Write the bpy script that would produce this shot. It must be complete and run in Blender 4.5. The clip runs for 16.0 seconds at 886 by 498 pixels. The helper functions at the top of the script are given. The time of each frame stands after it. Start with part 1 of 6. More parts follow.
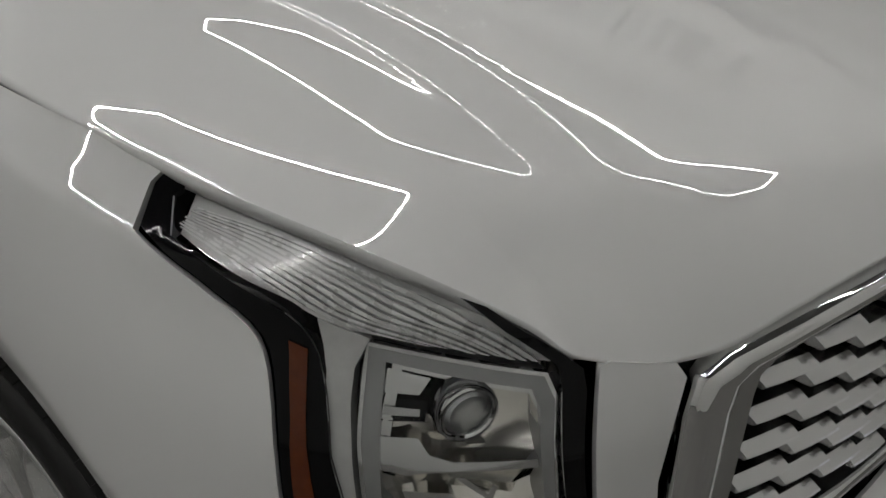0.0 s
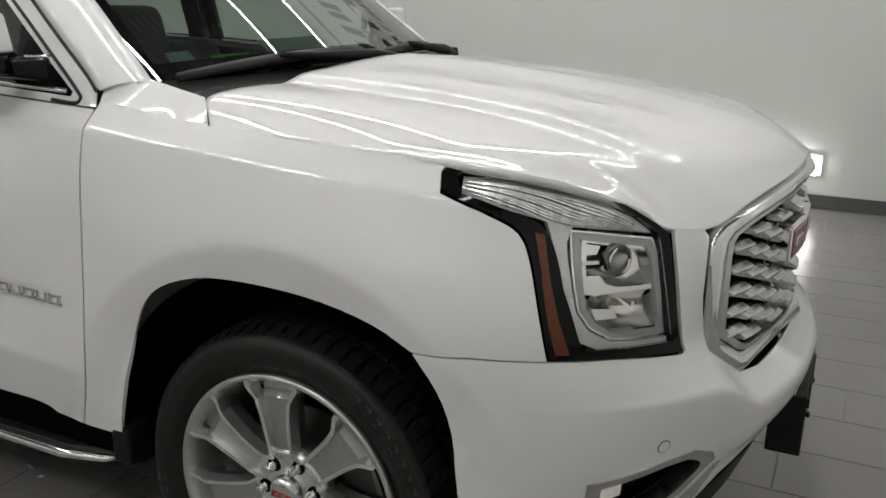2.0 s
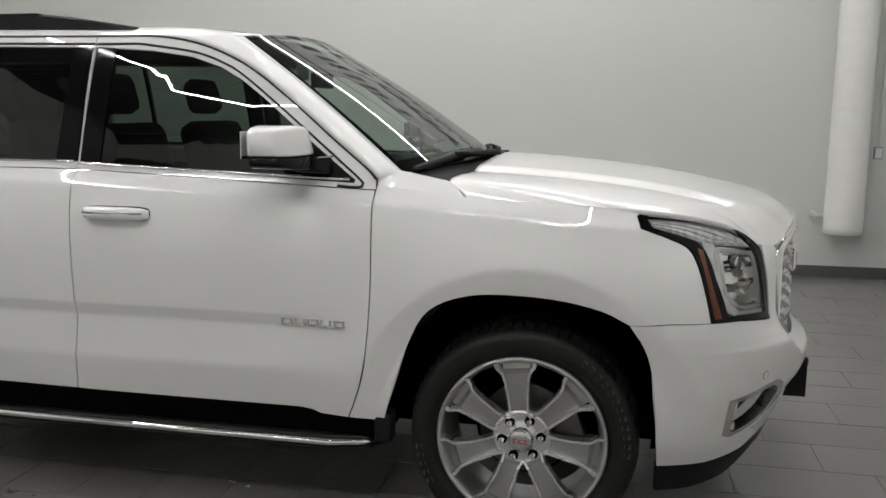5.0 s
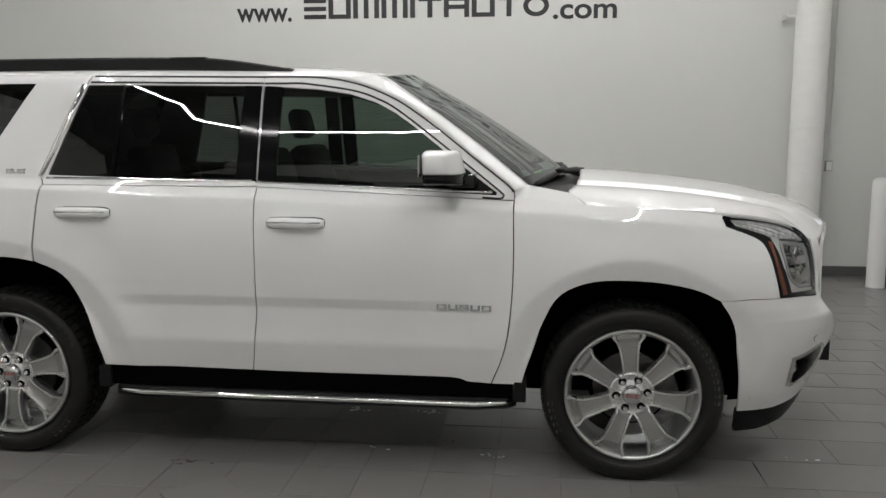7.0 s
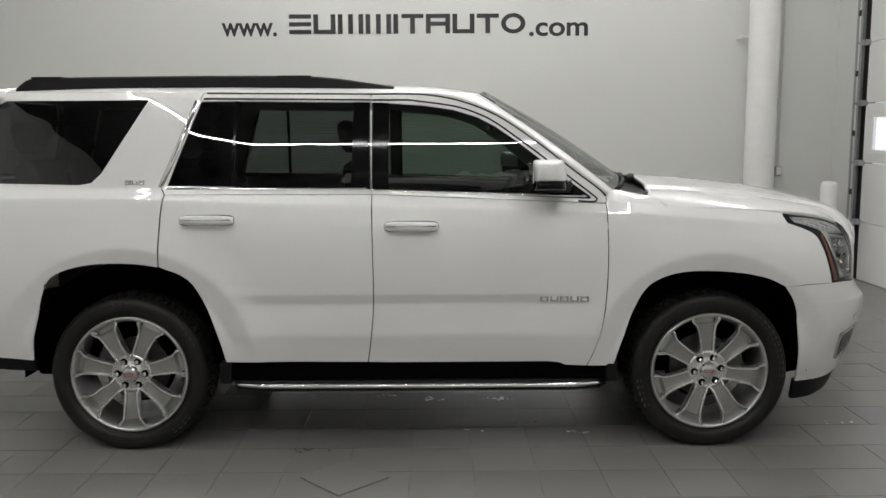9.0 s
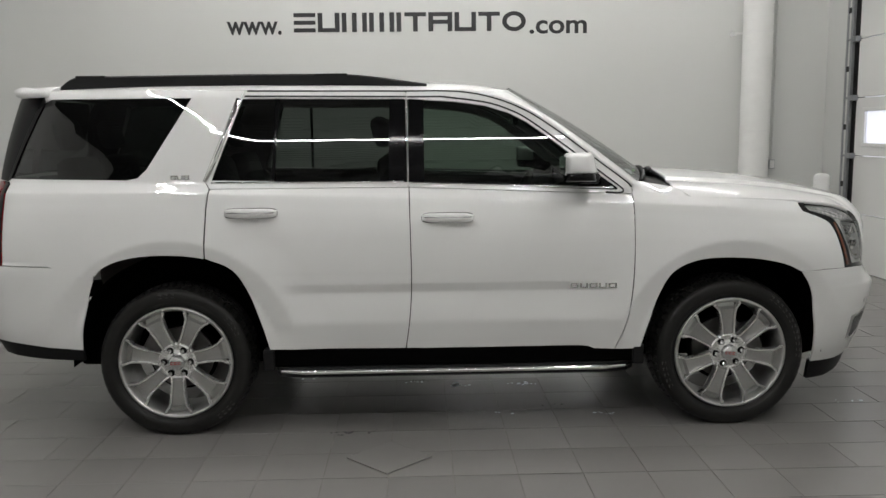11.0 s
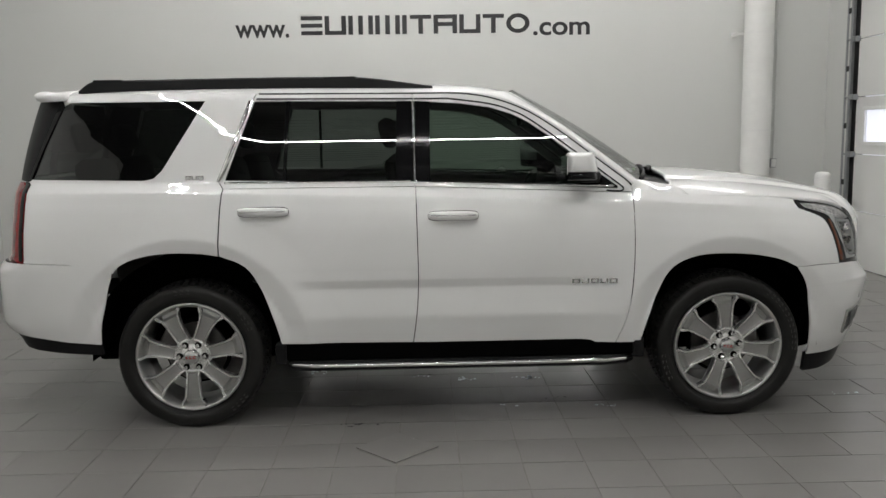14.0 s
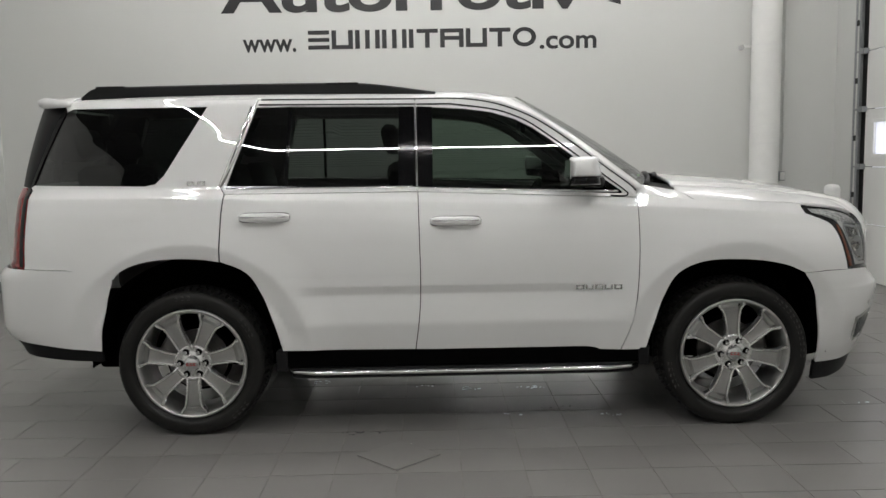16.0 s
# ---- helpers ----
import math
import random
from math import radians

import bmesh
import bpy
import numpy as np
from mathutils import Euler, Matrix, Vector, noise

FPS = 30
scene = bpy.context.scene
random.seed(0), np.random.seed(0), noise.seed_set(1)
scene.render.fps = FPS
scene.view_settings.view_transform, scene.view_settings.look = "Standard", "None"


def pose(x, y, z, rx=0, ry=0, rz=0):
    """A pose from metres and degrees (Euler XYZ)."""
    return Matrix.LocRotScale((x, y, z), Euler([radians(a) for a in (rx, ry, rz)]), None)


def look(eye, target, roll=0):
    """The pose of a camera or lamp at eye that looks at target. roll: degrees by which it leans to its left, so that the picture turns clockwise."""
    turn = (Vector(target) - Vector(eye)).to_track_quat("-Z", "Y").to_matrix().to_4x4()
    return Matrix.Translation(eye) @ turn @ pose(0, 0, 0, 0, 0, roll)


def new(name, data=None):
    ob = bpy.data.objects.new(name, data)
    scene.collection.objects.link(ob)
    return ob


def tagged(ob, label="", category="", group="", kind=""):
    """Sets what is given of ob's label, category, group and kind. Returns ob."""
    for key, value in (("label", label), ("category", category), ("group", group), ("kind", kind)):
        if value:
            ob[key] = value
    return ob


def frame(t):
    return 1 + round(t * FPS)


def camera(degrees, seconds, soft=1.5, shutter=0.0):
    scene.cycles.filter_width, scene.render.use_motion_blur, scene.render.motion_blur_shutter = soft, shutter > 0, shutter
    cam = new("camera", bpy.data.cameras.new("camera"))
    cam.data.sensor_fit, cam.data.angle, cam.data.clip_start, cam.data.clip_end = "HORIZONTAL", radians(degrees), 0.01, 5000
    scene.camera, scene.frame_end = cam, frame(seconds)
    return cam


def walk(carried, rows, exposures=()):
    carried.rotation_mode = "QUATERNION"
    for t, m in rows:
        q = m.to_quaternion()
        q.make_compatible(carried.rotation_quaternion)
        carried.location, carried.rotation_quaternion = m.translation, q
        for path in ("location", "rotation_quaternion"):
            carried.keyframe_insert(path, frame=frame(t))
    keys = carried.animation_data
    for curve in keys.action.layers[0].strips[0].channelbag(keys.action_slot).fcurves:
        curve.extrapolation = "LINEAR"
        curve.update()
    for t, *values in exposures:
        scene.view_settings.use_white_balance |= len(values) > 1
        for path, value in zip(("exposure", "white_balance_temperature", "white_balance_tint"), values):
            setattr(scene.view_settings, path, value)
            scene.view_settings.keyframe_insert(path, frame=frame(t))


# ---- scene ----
import functools

cam = camera(54.6, 16.0)
PATH = [
    (0, (2.561, -1.308, 1.557), (1.454, 0.044, 0.583), 2.8),
    (0.5, (2.579, -1.634, 1.516), (1.589, -0.096, 0.707), 2.0),
    (1, (2.593, -1.904, 1.515), (1.655, -0.3, 0.773), 1.4),
    (1.5, (2.584, -2.141, 1.521), (1.702, -0.47, 0.867), 1.9),
    (2, (2.555, -2.397, 1.509), (1.733, -0.661, 0.95), 0.9),
    (2.5, (2.46, -2.575, 1.479), (1.683, -0.797, 0.994), 0.2),
    (3, (2.334, -2.8, 1.49), (1.663, -0.967, 1.056), 0.4),
    (3.5, (2.268, -3.082, 1.507), (1.672, -1.212, 1.123), 0.4),
    (4, (2.171, -3.352, 1.548), (1.648, -1.459, 1.173), 0.4),
    (4.5, (1.992, -3.572, 1.529), (1.527, -1.658, 1.182), 0.4),
    (7, (1.075, -4.7, 1.578), (0.841, -2.735, 1.293), 0.0),
    (7.5, (0.849, -4.876, 1.59), (0.679, -2.903, 1.313), -0.1),
    (8, (0.581, -4.978, 1.574), (0.479, -3.0, 1.301), -0.2),
    (8.5, (0.341, -5.061, 1.586), (0.302, -3.079, 1.319), -0.2),
    (9, (0.104, -5.203, 1.594), (0.112, -3.22, 1.33), -0.3),
    (9.5, (-0.028, -5.31, 1.594), (0.012, -3.328, 1.328), -0.4),
    (10, (-0.095, -5.28, 1.58), (-0.049, -3.299, 1.308), -0.5),
    (12.5, (-0.247, -5.611, 1.598), (-0.172, -3.631, 1.328), -0.8),
    (13, (-0.229, -5.595, 1.594), (-0.153, -3.615, 1.322), -0.8),
    (13.5, (-0.198, -5.553, 1.594), (-0.137, -3.573, 1.32), -0.9),
    (14, (-0.194, -5.545, 1.588), (-0.15, -3.564, 1.318), -0.9),
    (14.5, (-0.184, -5.558, 1.587), (-0.149, -3.575, 1.328), -0.9),
    (15, (-0.171, -5.552, 1.57), (-0.145, -3.567, 1.324), -0.9),
    (15.5, (-0.161, -5.532, 1.536), (-0.138, -3.547, 1.3), -1.0),
    (16, (-0.153, -5.514, 1.505), (-0.132, -3.526, 1.282), -1.0),
]
walk(cam, [(t, look(eye, target, roll)) for t, eye, target, roll in PATH],
     exposures=[(0, -0.98), (0.5, -0.62), (1.0, -0.28), (1.5, -0.08), (2.5, -0.04), (16, -0.06)])


# ---------------------------------------------------------------- light
world = bpy.data.worlds.new("showroom_air")
scene.world = world
world.use_nodes = True
world.node_tree.nodes["Background"].inputs[0].default_value = (0.6, 0.62, 0.65, 1)
world.node_tree.nodes["Background"].inputs[1].default_value = 0.05
scene.view_settings.exposure = 0.0
TUBE_POWER, TUBE_POWER_NORTH = 174.0, 62.0


# ---------------------------------------------------------------- materials
def mat(name, col, rough=0.5, metal=0.0, coat=0.0, grain=0.0, scale=8.0, bump=0.0, bscale=120.0, spec=0.5,
        coat_rough=0.03, coat_ior=1.5, rvar=0.0, col2=None, rand=0.0, emit=0.0, trans=0.0, ior=1.5, world=False):
    m = bpy.data.materials.new(name)
    m.use_nodes = True
    nt = m.node_tree
    b = nt.nodes["Principled BSDF"]
    b.inputs["Base Color"].default_value = (*col, 1)
    b.inputs["Roughness"].default_value = rough
    b.inputs["Metallic"].default_value = metal
    b.inputs["Coat Weight"].default_value = coat
    b.inputs["Coat Roughness"].default_value = coat_rough
    b.inputs["Coat IOR"].default_value = coat_ior
    b.inputs["Specular IOR Level"].default_value = spec
    b.inputs["IOR"].default_value = ior
    b.inputs["Transmission Weight"].default_value = trans
    if emit:
        b.inputs["Emission Color"].default_value = (*col, 1)
        b.inputs["Emission Strength"].default_value = emit
    L = nt.links.new
    if grain or rvar or bump or col2:
        tc = nt.nodes.new("ShaderNodeNewGeometry" if world else "ShaderNodeTexCoord")
        place = tc.outputs["Position" if world else "Object"]
        n1 = nt.nodes.new("ShaderNodeTexNoise")
        n1.inputs["Scale"].default_value = scale
        n1.inputs["Detail"].default_value = 7
        n1.inputs["Roughness"].default_value = 0.62
        L(place, n1.inputs["Vector"])
        n2 = nt.nodes.new("ShaderNodeTexNoise")
        n2.inputs["Scale"].default_value = bscale
        n2.inputs["Detail"].default_value = 4
        L(place, n2.inputs["Vector"])
        if grain or col2:
            mix = nt.nodes.new("ShaderNodeMix")
            mix.data_type = "RGBA"
            a = tuple(max(0, c * (1 - grain)) for c in col)
            z = col2 or tuple(min(1, c * (1 + grain)) for c in col)
            mix.inputs["A"].default_value = (*a, 1)
            mix.inputs["B"].default_value = (*z, 1)
            ramp = nt.nodes.new("ShaderNodeMapRange")
            ramp.inputs["From Min"].default_value, ramp.inputs["From Max"].default_value = 0.15, 0.85
            L(n1.outputs["Fac"], ramp.inputs["Value"])
            fac = ramp.outputs["Result"]
            if rand:
                oi = nt.nodes.new("ShaderNodeObjectInfo")
                mm = nt.nodes.new("ShaderNodeMath")
                mm.operation = "MULTIPLY_ADD"
                mm.inputs[1].default_value = rand
                L(oi.outputs["Random"], mm.inputs[0])
                sc = nt.nodes.new("ShaderNodeMath")
                sc.operation = "MULTIPLY"
                sc.inputs[1].default_value = 1 - rand
                L(fac, sc.inputs[0])
                L(sc.outputs[0], mm.inputs[2])
                fac = mm.outputs[0]
            L(fac, mix.inputs["Factor"])
            L(mix.outputs["Result"], b.inputs["Base Color"])
        if rvar:
            rr = nt.nodes.new("ShaderNodeMapRange")
            rr.inputs["From Min"].default_value, rr.inputs["From Max"].default_value = 0.3, 0.7
            rr.inputs["To Min"].default_value, rr.inputs["To Max"].default_value = max(0.02, rough - rvar), rough + rvar
            L(n1.outputs["Fac"], rr.inputs["Value"])
            L(rr.outputs["Result"], b.inputs["Roughness"])
        if bump:
            bp = nt.nodes.new("ShaderNodeBump")
            bp.inputs["Strength"].default_value = 0.4
            bp.inputs["Distance"].default_value = bump
            L(n2.outputs["Fac"], bp.inputs["Height"])
            L(bp.outputs["Normal"], b.inputs["Normal"])
    return m


def glass(name, col, rough=0.0, ior=1.8):
    """Thin tinted glass: a clear tinted layer under a mirror gloss."""
    m = bpy.data.materials.new(name)
    m.use_nodes = True
    nt = m.node_tree
    nt.nodes.remove(nt.nodes["Principled BSDF"])
    out = nt.nodes["Material Output"]
    tr = nt.nodes.new("ShaderNodeBsdfTransparent")
    tr.inputs[0].default_value = (*col, 1)
    gl = nt.nodes.new("ShaderNodeBsdfGlossy")
    gl.inputs["Roughness"].default_value = rough
    fr = nt.nodes.new("ShaderNodeFresnel")
    fr.inputs[0].default_value = ior
    mx = nt.nodes.new("ShaderNodeMixShader")
    nt.links.new(fr.outputs[0], mx.inputs[0])
    nt.links.new(tr.outputs[0], mx.inputs[1])
    nt.links.new(gl.outputs[0], mx.inputs[2])
    nt.links.new(mx.outputs[0], out.inputs[0])
    return m


PAINT = mat("pearl_white_paint", (0.74, 0.74, 0.735), 0.5, coat=1.0, coat_rough=0.003, coat_ior=2.0, grain=0.012, scale=3.0, spec=0.15)
SEAL = mat("black_rubber_seal", (0.012, 0.012, 0.012), 0.6, grain=0.2, bump=0.0003)
# black of recessed parts, with the shade they stand in put into the colour
SHADE_LINER = mat("shaded_black_liner", (0.0025, 0.0025, 0.0025), 0.95, grain=0.3, scale=30, bump=0.001, spec=0.0)
PLASTIC = mat("black_textured_plastic", (0.008, 0.008, 0.0085), 0.5, grain=0.2, spec=0.18, scale=40, bump=0.0004, bscale=500)
GLOSSBLK = mat("gloss_black_plastic", (0.004, 0.004, 0.0045), 0.07, spec=0.22, grain=0.1)
CHROME = mat("polished_chrome", (0.80, 0.80, 0.80), 0.06, 1.0, grain=0.03, scale=12, rvar=0.02)
SATIN = mat("satin_chrome", (0.62, 0.62, 0.62), 0.22, 1.0, grain=0.05, scale=20, rvar=0.05)
ALLOY = mat("bright_silver_alloy", (0.72, 0.72, 0.71), 0.27, 0.9, coat=0.25, grain=0.05, scale=60)
ALLOYWEB = mat("brushed_grey_alloy", (0.42, 0.42, 0.41), 0.36, 0.9, grain=0.10, scale=90)
ALLOYRIM = mat("satin_alloy_rim", (0.50, 0.50, 0.49), 0.40, 0.9, grain=0.08, scale=70)
RUBBER = mat("tyre_rubber", (0.011, 0.0107, 0.0100), 0.5, grain=0.45, scale=14, bump=0.0006, bscale=260, rvar=0.14, spec=0.26)
RUBBERMARK = mat("raised_tyre_marking", (0.045, 0.044, 0.042), 0.6, grain=0.1)
STEEL = mat("brake_steel", (0.16, 0.155, 0.15), 0.4, 1.0, grain=0.2, scale=30)
GLASS_TINT = glass("privacy_glass", (0.060, 0.074, 0.065))
GLASS_SIDE = glass("green_tinted_side_glass", (0.085, 0.122, 0.096))
GLASS_WIND = glass("green_tinted_windscreen", (0.40, 0.50, 0.44), ior=2.1)
LENS = glass("clear_lamp_lens", (0.985, 0.99, 0.99), 0.0, 1.35)
AMBER = mat("amber_reflector", (0.095, 0.019, 0.0025), 0.25, coat=0.2, grain=0.25, scale=60, bump=0.0008, bscale=260)
REDLENS = mat("red_tail_lens", (0.20, 0.008, 0.010), 0.12, spec=0.3, coat=0.1, grain=0.3, scale=20)
REDPAINT = mat("red_badge_enamel", (0.30, 0.03, 0.03), 0.25, coat=0.8, grain=0.1)
REFLECT = mat("lamp_reflector", (0.84, 0.81, 0.75), 0.16, 0.9, grain=0.06, scale=30, rvar=0.05)
RIBBED = mat("lamp_clear_ribs", (0.74, 0.74, 0.73), 0.28, 0.2, coat=0.4, grain=0.10, scale=40, bump=0.0003, bscale=420, rvar=0.05)
BEZEL = mat("lamp_grey_bezel", (0.60, 0.60, 0.59), 0.34, 0.2, coat=0.4, grain=0.15, scale=30, bump=0.0008, bscale=300)
LAMPGREY = mat("lamp_mid_grey", (0.36, 0.365, 0.36), 0.28, 0.25, coat=0.6, grain=0.12, scale=40)
LAMPDARK = mat("lamp_housing", (0.09, 0.09, 0.088), 0.3, coat=0.4, grain=0.15)
SEATGREY = mat("charcoal_leather", (0.045, 0.044, 0.043), 0.55, grain=0.2, scale=12, bump=0.0008, bscale=200)
HEADLINER = mat("pale_grey_headliner", (0.42, 0.41, 0.39), 0.9, grain=0.06, bump=0.0005)
GREENSTK = mat("green_paper", (0.13, 0.62, 0.06), 0.6, grain=0.1)
PALEPAPER = mat("pale_card", (0.62, 0.68, 0.70), 0.7, grain=0.05)
WALLP = mat("painted_wall", (0.63, 0.635, 0.615), 0.5, grain=0.015, scale=1.2, bump=0.0005, bscale=60, rvar=0.04)
WHITEP = mat("white_painted_metal", (0.76, 0.76, 0.745), 0.45, grain=0.03, scale=6, bump=0.0005, bscale=40)
INSUL = mat("white_pipe_wrap", (0.78, 0.78, 0.76), 0.6, grain=0.04, scale=9, bump=0.002, bscale=35)
DOORP = mat("white_sectional_door", (0.72, 0.72, 0.70), 0.5, grain=0.02, scale=4, bump=0.0006, bscale=90)
BASEB = mat("dark_grey_baseboard", (0.085, 0.085, 0.083), 0.5, grain=0.15, scale=10)
CEILP = mat("dark_corrugated_deck", (0.09, 0.09, 0.09), 0.8, grain=0.1, scale=3)
SIGNBLK = mat("black_vinyl_lettering", (0.012, 0.012, 0.013), 0.45, grain=0.1)
GALV = mat("galvanised_steel", (0.34, 0.35, 0.36), 0.4, 0.8, grain=0.2, scale=30, rvar=0.1)
TILE = mat("grey_porcelain_tile", (0.198, 0.192, 0.183), 0.25, grain=0.13, scale=1.3, bump=0.0004, bscale=70, rvar=0.022, rand=0.45, world=True)
GROUT = mat("grey_grout", (0.155, 0.149, 0.138), 0.9, grain=0.45, scale=5, spec=0.1)
OILY = mat("dark_tyre_grime", (0.03, 0.03, 0.03), 0.5, grain=0.3)
TUBE = mat("led_tube", (1.0, 0.985, 0.965), 0.5, emit=TUBE_POWER)
TUBE_DIM = mat("dimmed_led_tube", (1.0, 0.985, 0.965), 0.5, emit=TUBE_POWER_NORTH)
LOWLED = mat("led_strip_low", (1.0, 0.99, 0.97), 0.5, emit=16.0)
DAYPANE = mat("window_daylight", (0.80, 0.82, 0.92), 0.5, emit=0.75)


# ---------------------------------------------------------------- mesh helpers
def part(name, bm, material, parent=None, label="", smooth=False, normals=None):
    me = bpy.data.meshes.new(name)
    bm.normal_update()
    bm.to_mesh(me)
    me.materials.append(material)
    if smooth:
        me.polygons.foreach_set("use_smooth", [True] * len(me.polygons))
    if normals is not None:
        me.normals_split_custom_set_from_vertices(normals)
    bm.free()
    ob = new(name, me)
    if parent:
        ob.parent = parent
    if label:
        ob["label"] = label
    return ob


def thing(name, label, category, group="", at=(0, 0, 0), kind=""):
    e = new(name)
    e.empty_display_size = 0.1
    e.location = at
    return tagged(e, label, category, group, kind)


def box(bm, x0, x1, y0, y1, z0, z1, bevel=0.0, m=None):
    r = bmesh.ops.create_cube(bm, size=1.0)
    vs = r["verts"]
    for v in vs:
        v.co = Vector((x0 + (v.co.x + 0.5) * (x1 - x0), y0 + (v.co.y + 0.5) * (y1 - y0), z0 + (v.co.z + 0.5) * (z1 - z0)))
    if bevel:
        es = list({e for v in vs for e in v.link_edges})
        r2 = bmesh.ops.bevel(bm, geom=es, offset=bevel, segments=2, affect="EDGES", profile=0.5)
        vs = list({v for v in vs if v.is_valid} | set(r2["verts"]))
    if m is not None:
        bmesh.ops.transform(bm, matrix=m, verts=vs)
    return vs


def cyl(bm, p, q, r, r2=None, seg=16, cap=True):
    p, q = Vector(p), Vector(q)
    d = q - p
    r2 = r if r2 is None else r2
    res = bmesh.ops.create_cone(bm, cap_ends=cap, segments=seg, radius1=r, radius2=r2, depth=d.length)
    m = Matrix.Translation((p + q) / 2) @ d.to_track_quat("Z", "Y").to_matrix().to_4x4()
    bmesh.ops.transform(bm, matrix=m, verts=res["verts"])
    return res["verts"]


def loft(bm, rows, close=False):
    """A skin over rows of points, all of one length."""
    vs = [[bm.verts.new(p) for p in row] for row in rows]
    for a, b in zip(vs, vs[1:]):
        n = len(a)
        for i in range(n if close else n - 1):
            j = (i + 1) % n
            bm.faces.new((a[i], a[j], b[j], b[i]))
    return vs


def tube(bm, pts, r, seg=8, caps=True):
    """A round bar along a line of points; r is a radius or one for each point."""
    pts = [Vector(p) for p in pts]
    rings = []
    for i, p in enumerate(pts):
        d = (pts[min(i + 1, len(pts) - 1)] - pts[max(i - 1, 0)]).normalized()
        side = d.cross(Vector((0, 0, 1)))
        if side.length < 0.05:
            side = d.cross(Vector((0, 1, 0)))
        side.normalize()
        up = side.cross(d)
        ri = r[i] if isinstance(r, (list, tuple)) else r
        rings.append([p + ri * (math.cos(a) * side + math.sin(a) * up) for a in (2 * math.pi * k / seg for k in range(seg))])
    vs = loft(bm, rings, True)
    if caps:
        bm.faces.new(vs[0][::-1])
        bm.faces.new(vs[-1])


def solidify(bm, depth):
    bm.normal_update()
    bmesh.ops.solidify(bm, geom=bm.faces[:], thickness=depth)


def mirrored(bm):
    b2 = bm.copy()
    for v in b2.verts:
        v.co.y = -v.co.y
    bmesh.ops.reverse_faces(b2, faces=b2.faces[:])
    return b2


def both(name, bm, material, parent, label="", smooth=False):
    """A part on the near side of the car and its twin on the far side."""
    b2 = mirrored(bm)
    a = part(name, bm, material, parent, label, smooth)
    b = part(name, b2, material, parent, label, smooth)
    return a, b


def hermite(table, z):
    """A smooth, flat-tangent-limited curve through (z, value) pairs."""
    if z <= table[0][0]:
        return table[0][1]
    if z >= table[-1][0]:
        return table[-1][1]
    n = len(table)
    k = 0
    while z > table[k + 1][0]:
        k += 1

    def slope(i):
        if i <= 0 or i >= n - 1:
            a, b = (table[0], table[1]) if i <= 0 else (table[-2], table[-1])
            return (b[1] - a[1]) / (b[0] - a[0])
        s0 = (table[i][1] - table[i - 1][1]) / (table[i][0] - table[i - 1][0])
        s1 = (table[i + 1][1] - table[i][1]) / (table[i + 1][0] - table[i][0])
        return 0.0 if s0 * s1 <= 0 else 2 * s0 * s1 / (s0 + s1)

    (x0, y0), (x1, y1) = table[k], table[k + 1]
    h = x1 - x0
    t = (z - x0) / h
    return ((2 * t**3 - 3 * t * t + 1) * y0 + (t**3 - 2 * t * t + t) * h * slope(k)
            + (-2 * t**3 + 3 * t * t) * y1 + (t**3 - t * t) * h * slope(k + 1))


def sstep(a, b, v):
    t = min(1, max(0, (v - a) / (b - a)))
    return t * t * (3 - 2 * t)


# ---------------------------------------------------------------- room
WALL_Y, EAST_X, WEST_X, SOUTH_Y, CEIL = 4.70, 4.62, -5.20, -7.6, 5.6


